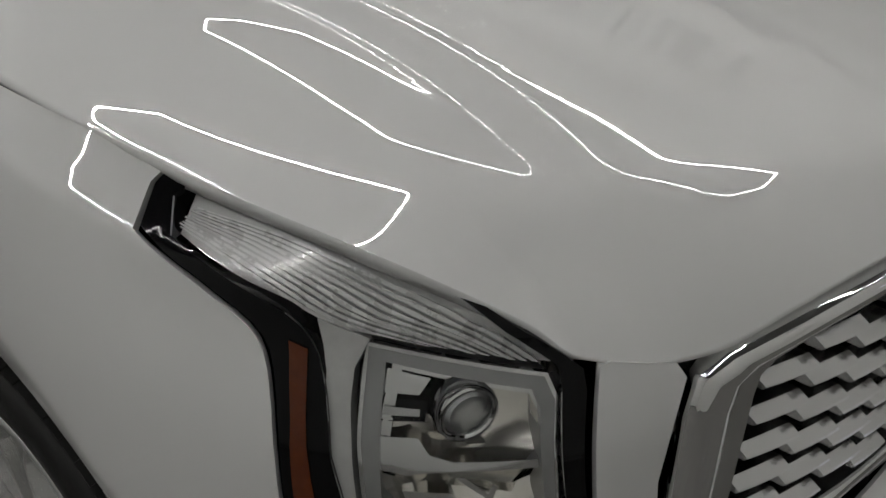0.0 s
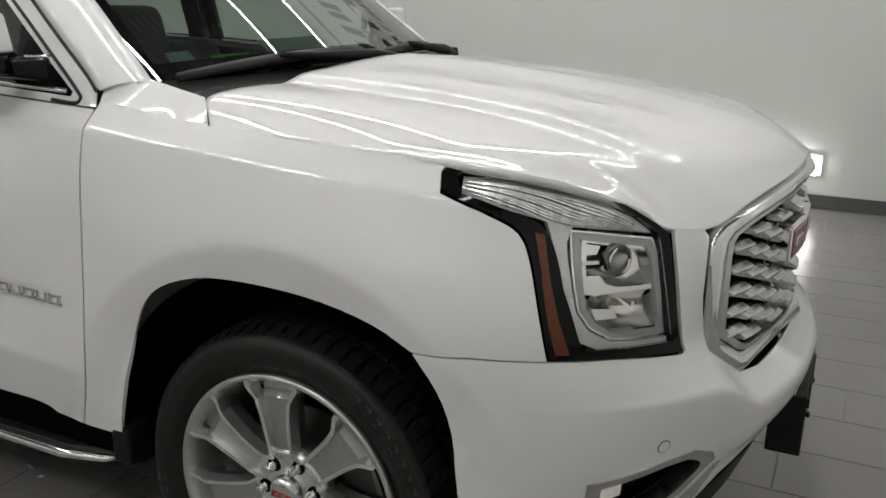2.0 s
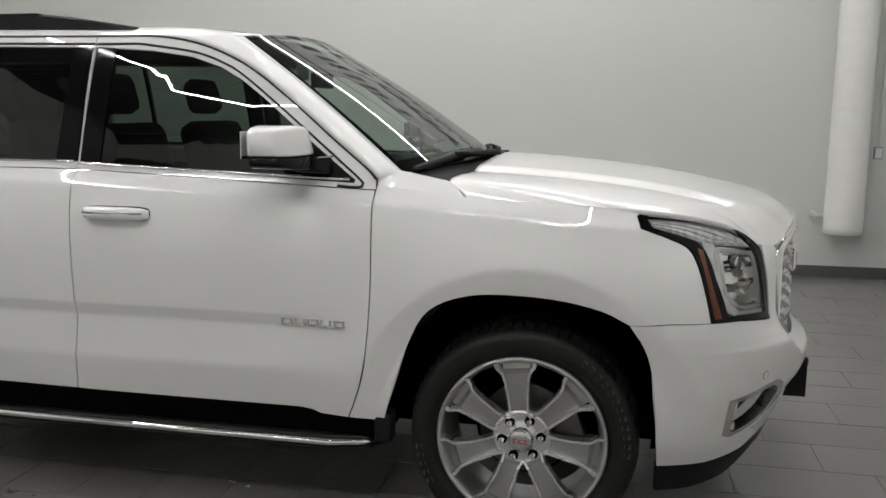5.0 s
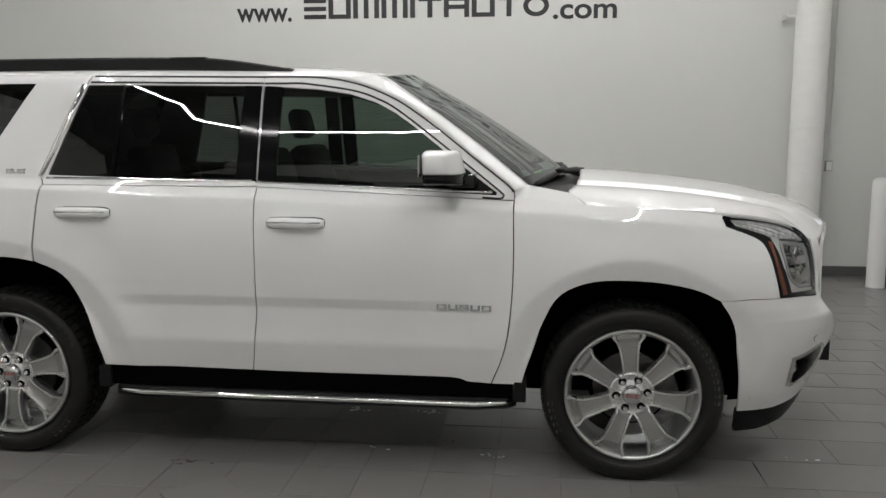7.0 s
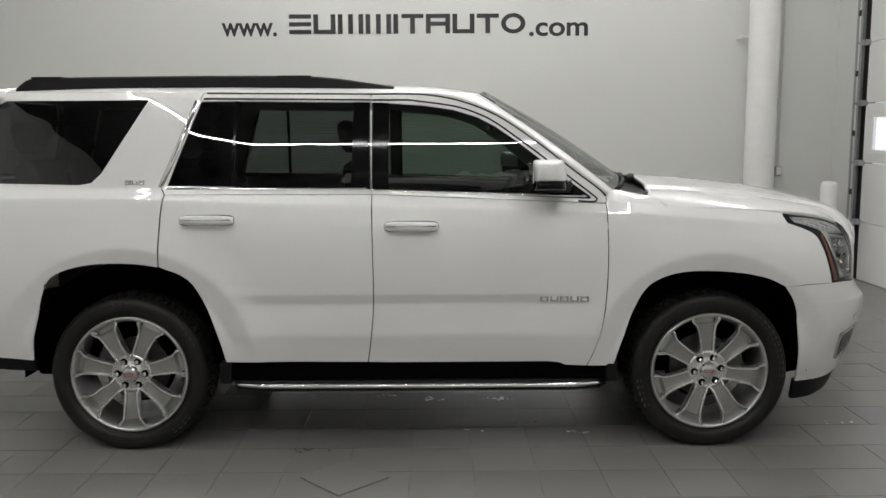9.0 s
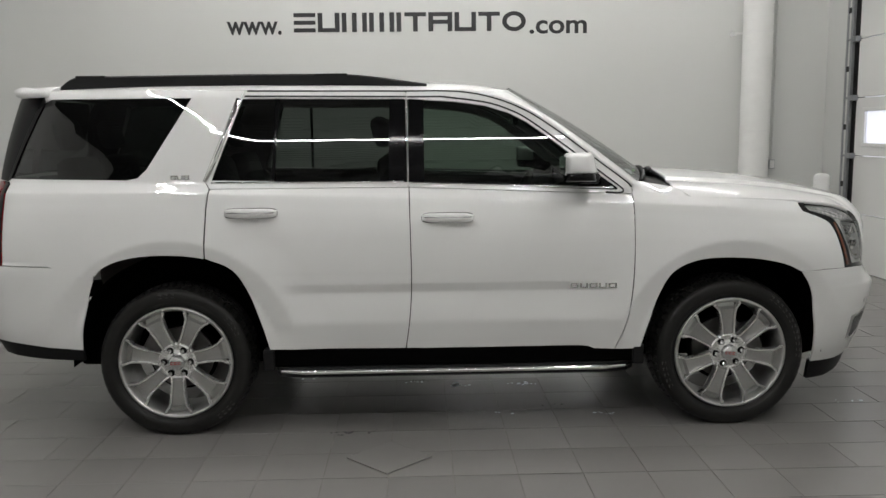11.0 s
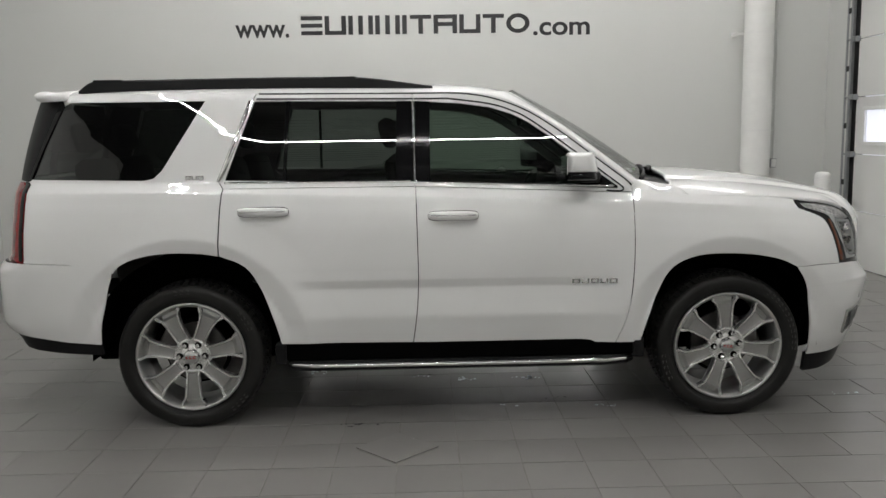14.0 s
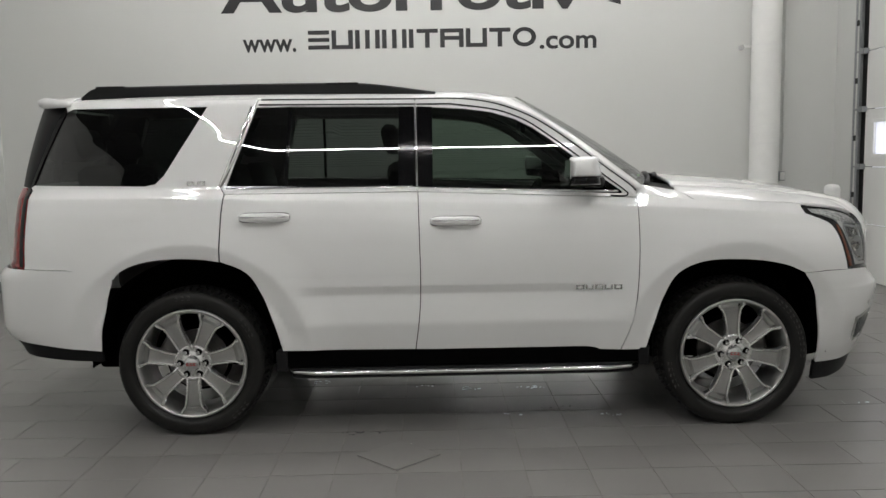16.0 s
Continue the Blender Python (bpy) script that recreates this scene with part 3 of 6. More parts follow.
# dark joint between the doors and the roof, down the front pillar
both("roof_seam", strip([(-1.09 + 0.05 * i, 1.8115 - 0.0005 * i) for i in range(17)] + arc_pts([(-0.241, 1.803), (0.0, 1.801), (0.16, 1.779), (0.30, 1.736), (0.43, 1.673), (0.60, 1.556), (0.78, 1.416), (0.905, 1.321), (0.939, 1.287)], 5), 0.007, 0.0035), SEAL, car)
# black pillars behind the glass edges
panel("pillar_cover", [(-0.238, 1.326), (-0.229, 1.762), (-0.150, 1.757), (-0.152, 1.318)], GLOSSBLK, car, step=0.1, lift=-0.003)
panel("pillar_cover", [(-0.340, 1.330), (-0.331, 1.762), (-0.253, 1.762), (-0.250, 1.326)], GLOSSBLK, car, step=0.1, lift=-0.003)
panel("window_divider", [(-0.952, 1.338), (-0.935, 1.770), (-0.917, 1.770), (-0.934, 1.338)], GLOSSBLK, car, step=0.1, lift=-0.003)
panel("mirror_corner", [(0.655, 1.434), (0.662, 1.283), (0.86, 1.273), (0.86, 1.286)], GLOSSBLK, car, step=0.1, lift=-0.001)


# ---------------------------------------------------------------- car: roof, windscreen, hood
def roof_z(x, y):
    c = hermite([(-2.36, 1.842), (-2.15, 1.868), (-1.6, 1.893), (-1.0, 1.893), (-0.3, 1.878), (0.10, 1.862), (0.30, 1.838), (0.45, 1.79)], x)
    e = hermite([(-2.36, 1.81), (-2.15, 1.822), (-1.09, 1.815), (-0.24, 1.804), (0.0, 1.803), (0.16, 1.781), (0.30, 1.738), (0.43, 1.675)], x)
    w = half_width(x, e) if x > -2.3 else 0.70
    t = min(1, abs(y) / w)
    return c - (c - e) * (0.30 * t**2 + 0.70 * t**7)


def build_roof():
    bm = bmesh.new()
    rows = []
    for i in range(42):
        x = -2.15 + (0.30 + 2.15) * i / 41
        e = hermite([(-2.36, 1.81), (-2.15, 1.822), (-1.09, 1.815), (-0.24, 1.804), (0.0, 1.803), (0.16, 1.781), (0.30, 1.738)], x)
        w = half_width(x, e)
        row = []
        for k in range(33):
            t = -1 + 2 * k / 32
            t = math.copysign(1 - (1 - abs(t)) ** 1.6, t)
            y = t * w
            lead = 0.0
            if x > 0.0:
                lead = -0.06 * (x / 0.30) * (abs(t) ** 2)
            row.append((x + lead, y, roof_z(x, y)))
        rows.append(row)
    loft(bm, rows)
    bm.normal_update()
    if bm.faces[:][0].normal.z < 0:
        bmesh.ops.reverse_faces(bm, faces=bm.faces[:])
    solidify(bm, 0.015)
    part("roof", bm, PAINT, car, smooth=True)
    # spoiler over the tailgate
    bm = bmesh.new()
    rows = []
    for k in range(25):
        y = -0.735 + 1.47 * k / 24
        t = abs(y) / 0.735
        x1 = -2.325 + 0.02 * t**4
        z1 = 1.848 - 0.014 * t**2
        rows.append([(-2.15, y, roof_z(-2.15, y * 0.97) + 0.001), (-2.26, y, z1 + 0.006), (x1 + 0.02, y, z1), (x1, y, z1 - 0.012),
                     (x1 + 0.008, y, z1 - 0.042), (x1 + 0.03, y, z1 - 0.052), (-2.15, y, z1 - 0.045)])
    vs = loft(bm, rows, True)
    bm.faces.new(vs[0])
    bm.faces.new(vs[-1][::-1])
    bmesh.ops.recalc_face_normals(bm, faces=bm.faces[:])
    part("rear_spoiler", bm, PAINT, car, smooth=True)


build_roof()

# windscreen: a bowed sheet between the roof's front edge and the cowl
def screen(u, v):
    """u from the roof (0) to the cowl (1), v from the near pillar (-1) to the far one (1)."""
    b = 1 - v * v
    top = Vector((0.315 + 0.06 * b, 0.605 * v, 1.808 + 0.035 * b))
    bot = Vector((1.005 + 0.185 * b, 0.789 * v, 1.306 + 0.030 * b))
    p = top.lerp(bot, u)
    n = Vector((0.58, 0, 0.81))
    return p + n * (0.014 * math.sin(math.pi * u) * (1 + 0.3 * b))


def build_screen():
    bm = bmesh.new()
    loft(bm, [[screen(i / 20, -1 + 2 * k / 28) for k in range(29)] for i in range(21)])
    bmesh.ops.recalc_face_normals(bm, faces=bm.faces[:])
    bm.normal_update()
    if bm.faces[:][0].normal.z < 0:
        bmesh.ops.reverse_faces(bm, faces=bm.faces[:])
    w = part("windscreen", bm, GLASS_WIND, car, "green-tinted windscreen", smooth=True)
    # black border band inside the glass
    bm = bmesh.new()
    n = Vector((0.54, 0, 0.84)) * 0.004
    rows = [[screen(u, v) - n for u in (0.0, 0.03)] for v in (-1 + k / 14 for k in range(29))]
    loft(bm, rows)
    rows = [[screen(u, v) - n for u in (0.93, 1.0)] for v in (-1 + k / 14 for k in range(29))]
    loft(bm, rows)
    for s in (-1, 1):
        loft(bm, [[screen(i / 20, s * v) - n for v in (0.96, 1.0)] for i in range(21)])
    part("screen_border", bm, GLOSSBLK, w)
    # painted pillars beside it
    line = arc_pts([(-0.02, 1.802), (0.16, 1.780), (0.30, 1.737), (0.43, 1.674), (0.60, 1.557), (0.78, 1.417), (0.905, 1.322), (0.941, 1.288)], 4)
    rows = []
    for i, (x, z) in enumerate(line):
        t = i / (len(line) - 1)
        o = skin(x, z) + Vector((0.004, 0, 0.002))
        inn = screen(max(0, (t - 0.10) / 0.90), -1)
        mid = (o + inn) / 2 + Vector((0.25, -0.5, 0.8)) * 0.011
        rows.append([o - Vector((0, -0.02, 0.0)), o, o.lerp(mid, 0.5) + Vector((0.1, -0.3, 0.35)) * 0.008, mid, mid.lerp(inn, 0.5) + Vector((0.2, -0.2, 0.5)) * 0.005, inn, inn + Vector((-0.01, 0.01, -0.02))])
    bm = bmesh.new()
    loft(bm, rows)
    bmesh.ops.recalc_face_normals(bm, faces=bm.faces[:])
    both("windscreen_pillar", bm, PAINT, car, smooth=True)


build_screen()

HOOD_BACK = [(0.0, 1.260), (0.35, 1.245), (0.60, 1.217), (0.72, 1.196), (0.79, 1.181), (0.81, 1.186), (0.872, 1.2445), (0.897, 1.2645)]


def nose_line(y):
    """Plan of the hood's front edge, over the lamps and the grille."""
    return 1.2 + (1.29 - 0.028 * sstep(0.72, 0.40, abs(y))) * max(0.0, 1 - (y / 0.90) ** 2) ** (1 / 4.8)


def nose_edge(y):
    return hermite([(0.0, 1.132), (0.3, 1.120), (0.5, 1.094), (0.60, 1.068), (0.64, 1.065), (0.714, 1.079), (0.745, 1.113), (0.828, 1.173), (0.875, 1.199), (0.897, 1.214)], abs(y))


def dome(a):
    """Fall of the raised middle from the centre line."""
    return 0.040 * (math.sqrt(a * a + 0.0016) - 0.04) + 0.044 * a * a


def hood_top(x, y):
    """A crowned middle between two creases, a soft step, then the shoulders that fall to the fenders."""
    a = abs(y)
    u = max(0.0, x - 1.2)
    c = 1.350 - 0.030 * (x - 1.2) - 0.070 * u * u - 0.10 * max(0.0, x - 1.9) ** 2
    side = 1.2185 - 0.075 * max(0.0, x - 1.37) ** 2
    ridge = 0.485 + 0.345 * max(0.0, x - 1.65) ** 2
    lean = 1 + 0.16 * max(0.0, 2.1 - x)
    step = 0.020 * sstep(2.45, 2.05, x)
    rem = max(0.002, (c - side) - lean * dome(ridge) - step)
    z = c - lean * dome(min(a, ridge)) - step * sstep(ridge - 0.012, ridge + 0.075, a)
    if a > ridge:
        k = min(1.0, max(0.0, (2.0 - x) / 0.8))
        z -= rem * min(1.1, (a - ridge) / (0.90 - ridge)) ** (2.2 + 2.8 * k * k)
    return z


def hood_point(s, y):
    xb = hermite(HOOD_BACK, abs(y))
    xf = nose_line(y) - 0.002
    x = xb + (xf - xb) * s
    z = hood_top(x, y)
    e = (xf - x)
    w = sstep(0.50, 0.80, abs(y))
    R = 0.16 + 0.14 * w
    if e < R:
        k = (1 - e / R)
        z += (nose_edge(y) - hood_top(xf, y)) * k ** (2.5 + 0.3 * w)
    return Vector((x, y, z))


def build_hood():
    half = [0.897 * (k / 110) for k in range(111)]
    ys = [-v for v in half[::-1]] + half[1:]
    bm = bmesh.new()
    rows = []
    for y in ys:
        rows.append([hood_point(1 - (1 - i / 84) ** 1.35, y) for i in range(85)])
    loft(bm, rows)
    bm.normal_update()
    if sum(f.normal.z for f in bm.faces) < 0:
        bmesh.ops.reverse_faces(bm, faces=bm.faces[:])
    solidify(bm, 0.02)
    return part("hood", bm, PAINT, car, "pearl white hood with a raised middle", smooth=True)


hood = build_hood()


# fender tops beside the cowl
def build_fender_top():
    def top(t, k):
        x = 0.945 + (1.262 - 0.945) * t
        z = fender_line(x)
        o = skin(x, z)
        if t < 0.2:
            inn = Vector((0.940, -0.866, 1.318)).lerp(Vector((1.010, -0.792, 1.310)), t / 0.2)
        elif t < 0.75:
            inn = Vector((1.010, -0.792, 1.310)).lerp(Vector((1.176, -0.803, hood_top(1.176, -0.803) + 0.002)), (t - 0.2) / 0.55)
        else:
            inn = Vector((1.176, -0.803, 0)).lerp(skin(1.262, 1.230), (t - 0.75) / 0.25)
            inn.z = hood_top(inn.x, inn.y) + 0.002
            if t > 0.9:
                inn.z += (z - inn.z) * (t - 0.9) / 0.1
        d = inn - o
        rise = (skin(x, z + 0.003) - skin(x, z - 0.003)).normalized() * d.length
        u = k / 8
        p1, p2 = o.lerp(inn, 1 / 3) + rise * 0.02, o.lerp(inn, 2 / 3) + rise * 0.02
        return o * (1 - u) ** 3 + p1 * (3 * u * (1 - u) ** 2) + p2 * (3 * u * u * (1 - u)) + inn * u**3

    bm = bmesh.new()
    rows, nn = [], []
    for i in range(25):
        t = i / 24
        rows.append([top(t, k) for k in range(9)])
        for k in range(9):
            du = top(min(1, t + 0.01), k) - top(max(0, t - 0.01), k)
            dv = top(t, min(8, k + 0.1)) - top(t, max(0, k - 0.1))
            n = du.cross(dv)
            n = n.normalized() if n.length > 1e-9 else Vector((0, 0, 1))
            n = n if n.z > 0 else -n
            nn.append(n)
    loft(bm, rows)
    bm.normal_update()
    if sum(f.normal.z for f in bm.faces) < 0:
        bmesh.ops.reverse_faces(bm, faces=bm.faces[:])
    b2 = mirrored(bm)
    part("fender_top", bm, PAINT, car, "", True, [tuple(n) for n in nn])
    part("fender_top", b2, PAINT, car, "", True, [(n.x, -n.y, n.z) for n in nn])
    # black cowl below the windscreen
    bm = bmesh.new()
    loft(bm, [[Vector((0.99 + 0.17 * b, y, 1.296 + 0.026 * b)), Vector((1.07 + 0.14 * b, y, 1.282 + 0.02 * b)), Vector((1.24 + 0.05 * b, y, 1.252 + 0.04 * b))] for y, b in ((q, 1 - (q / 0.81) ** 2) for q in (-0.805 + 1.61 * k / 30 for k in range(31)))])
    part("cowl_grille", bm, PLASTIC, car, "black plastic cowl panel")


build_fender_top()


# ---------------------------------------------------------------- car: nose
# front bumper
BTOP = [(1.829, 0.832), (1.95, 0.842), (2.097, 0.840), (2.18, 0.836), (2.332, 0.817), (2.347, 0.822), (2.276, 1.072), (2.285, 1.0755), (2.355, 1.066), (2.372, 1.05), (2.385, 0.93), (2.425, 0.800), (2.57, 0.712), (2.66, 0.702), (3.10, 0.702)]
FOG = [(2.150, 0.565), (2.20, 0.572), (2.29, 0.592), (2.36, 0.598), (2.42, 0.572), (2.44, 0.545), (2.36, 0.475), (2.28, 0.440), (2.17, 0.418), (2.145, 0.43)]
arch_bf = [p for p in ARCH_F if p[0] > 1.83 and p[1] < 0.84]
BLOW = [(3.10, 0.50), (2.62, 0.50), (2.50, 0.47), (2.40, 0.40), (2.25, 0.345), (2.10, 0.325), (1.936, 0.325)]
bumper = panel("front_bumper", BTOP + BLOW + arch_bf[::-1], PAINT, car, holes=[FOG], step=0.03, zstep=0.02, depth=0.010, cuts=(0.61, 0.63, 0.66, 0.67, 0.68, 0.70, 0.715, 0.73, 0.745, 0.76, 0.78, 0.82))
panel("air_dam", [(1.938, 0.320), (2.10, 0.320), (2.25, 0.340), (2.40, 0.395), (2.62, 0.43), (3.10, 0.43), (3.10, 0.33), (2.4, 0.30), (2.20, 0.235), (2.05, 0.215), (1.938, 0.215)], PLASTIC, car, step=0.06, lift=-0.012)
panel("bumper_opening", [(2.45, 0.44), (2.62, 0.495), (3.10, 0.495), (3.10, 0.435), (2.62, 0.435)], SHADE_LINER, car, step=0.08, lift=-0.015)


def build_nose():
    # added near-black sheet behind the joints of the nose, standing in for their shade
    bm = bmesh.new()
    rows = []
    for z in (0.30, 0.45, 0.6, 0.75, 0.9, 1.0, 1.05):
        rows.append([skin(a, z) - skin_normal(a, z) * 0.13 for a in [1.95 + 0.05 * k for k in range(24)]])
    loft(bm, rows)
    both("nose_backing", bm, SHADE_LINER, car)


build_nose()


# grille: chrome frame, dark well and staggered bars
def face(y, z):
    """The grille's face: y across (0 at the middle, negative on the near side)."""
    return Vector((2.477 - 0.39 * y * y - 0.02 * (z - 0.7), y, z))


def mirror_outline(half):
    """half runs from the middle top round the near side to the middle bottom."""
    return half + [(-y, z) for y, z in half[::-1] if abs(y) > 1e-6]


GR_OUT = mirror_outline([(0.0, 1.120), (-0.30, 1.111), (-0.50, 1.086), (-0.585, 1.066), (-0.615, 1.045), (-0.625, 1.0), (-0.625, 0.80), (-0.61, 0.785), (-0.51, 0.715), (-0.48, 0.704), (0.0, 0.70)])
GR_IN = mirror_outline([(0.0, 1.082), (-0.30, 1.074), (-0.46, 1.055), (-0.53, 1.036), (-0.548, 1.02), (-0.552, 0.99), (-0.552, 0.815), (-0.54, 0.80), (-0.47, 0.755), (-0.44, 0.745), (0.0, 0.742)])


def build_grille():
    g = thing_part("grille", car)
    fr = lambda a, z: face(a, z)
    bm = bmesh.new()
    rows = []
    for (y0, z0), (y1, z1) in zip(GR_OUT, GR_IN):
        row = []
        for u, h in ((0.0, -0.030), (0.01, 0.002), (0.05, 0.009), (0.12, 0.014), (0.26, 0.0165), (0.45, 0.0165), (0.62, 0.014), (0.78, 0.009), (0.90, 0.001), (0.97, -0.012), (1.0, -0.05)):
            p = face(y0 + (y1 - y0) * u, z0 + (z1 - z0) * u)
            row.append(p + Vector((h, 0.84 * p.y * h, 0)))
        rows.append(row)
    loft(bm, rows + [rows[0]])
    bmesh.ops.remove_doubles(bm, verts=bm.verts[:], dist=1e-6)
    bmesh.ops.recalc_face_normals(bm, faces=bm.faces[:])
    part("grille_frame", bm, CHROME, g, "polished chrome grille frame", smooth=True)
    mid = [(y * 0.955, 0.91 + (z - 0.91) * 0.95) for y, z in GR_IN]
    panel("inner_frame", [(y * 1.002, 0.91 + (z - 0.91) * 1.002) for y, z in GR_IN], SATIN, g, holes=[mid], step=0.05, depth=0.05, f=fr, lift=-0.004, twin=False)
    panel("grille_well", [(y * 1.02, z) for y, z in GR_IN], SHADE_LINER, g, step=0.06, depth=0.01, f=fr, lift=-0.09, twin=False)

    def inside(y, z):
        a = abs(y)
        top = hermite([(0.0, 1.078), (0.30, 1.070), (0.46, 1.051), (0.53, 1.030), (0.552, 1.0)], a)
        bot = hermite([(0.0, 0.745), (0.44, 0.748), (0.552, 0.815)], a)
        return a < 0.545 and bot < z < top

    # staggered bars: wide tilted blades, each column half a step up from the last
    pitch_y, pitch_z = 0.079, 0.050
    for c in range(-7, 8):
        for r in range(0, 8):
            y = c * pitch_y
            z = 0.758 + r * pitch_z + (pitch_z / 2 if c % 2 else 0) - 0.006
            if not (inside(y, z - 0.012) and inside(y, z + 0.018)):
                continue
            if abs(y) < 0.20 and 0.90 < z < 1.005:
                continue
            w = pitch_y * 0.52
            y0, y1 = max(-0.55, y - w), min(0.55, y + w)
            bm = bmesh.new()
            rows = []
            for k in range(5):
                t = k / 4
                yy = y0 + (y1 - y0) * t
                p = face(yy, z)
                endc = 0.001 if k in (0, 4) else 0.0
                rows.append([p + Vector((-0.040, 0, 0.005)), p + Vector((-0.018, 0, 0.005)), p + Vector((-0.002 - endc, 0, -0.004)), p + Vector((0.0 - endc, 0, -0.006)),
                             p + Vector((-0.003 - endc, 0, -0.010)), p + Vector((-0.040, 0, -0.010))])
            vs = loft(bm, rows, True)
            bm.faces.new(vs[0])
            bm.faces.new(vs[-1][::-1])
            bmesh.ops.recalc_face_normals(bm, faces=bm.faces[:])
            part("bar", bm, SATIN, g)
    # badge: three red blocks edged in chrome, drawn as plain shapes
    for i, y in enumerate((-0.163, 0.0, 0.163)):
        bm = bmesh.new()
        m = Matrix.Translation(face(y, 0.952)) @ Matrix.Rotation(math.atan(0.84 * y), 4, "Z")
        box(bm, -0.04, 0.010, -0.078, 0.078, -0.045, 0.045, 0.008, m)
        b = part("badge_block", bm, CHROME, g)
        bm = bmesh.new()
        box(bm, 0.006, 0.0130, -0.064, 0.064, -0.034, 0.034, 0.004, m)
        part("badge_face", bm, REDPAINT, b)
        bm = bmesh.new()
        box(bm, 0.008, 0.0160, -0.036, 0.036, -0.012, 0.012, 0.003, m)
        part("badge_core", bm, SATIN, b)
    return g


def thing_part(name, parent, label=""):
    e = new(name)
    e.empty_display_size = 0.05
    e.parent = parent
    if label:
        e["label"] = label
    return e


build_grille()


# headlamp: black housing, grey bezel, bright modules, amber side strip, clear lens
L_TOP = [(1.841, 1.183)] + arc_pts([(1.846, 1.201), (1.97, 1.194), (2.08, 1.172), (2.15, 1.138), (2.21, 1.105), (2.262, 1.071)], 4)
L_OUT = L_TOP + arc_pts([(2.272, 1.05), (2.300, 0.95), (2.340, 0.824), (2.332, 0.8225)], 2) + arc_pts([(2.20, 0.836), (2.090, 0.845)], 2) + arc_pts([(2.073, 0.92), (2.044, 1.02), (2.010, 1.083), (1.950, 1.116), (1.900, 1.134), (1.854, 1.151)], 4)
L_IN = [(1.868, 1.178)] + arc_pts([(1.876, 1.189), (1.97, 1.183), (2.08, 1.164), (2.15, 1.133), (2.238, 1.075)], 4) + [(2.250, 1.05), (2.280, 0.95), (2.310, 0.850), (2.20, 0.857), (2.134, 0.859)] + arc_pts([(2.110, 0.95), (2.080, 1.04), (2.040, 1.098), (1.97, 1.126), (1.890, 1.150)], 4)


def bowl(ca, cz, ra, rz, deep):
    """The lamp's face sunk to a hollow round (ca, cz)."""
    axis = skin_normal(ca, cz)

    def f(a, z):
        k = max(0.0, 1 - ((a - ca) / ra) ** 2 - ((z - cz) / rz) ** 2)
        return skin(a, z) - axis * deep * k
    return f


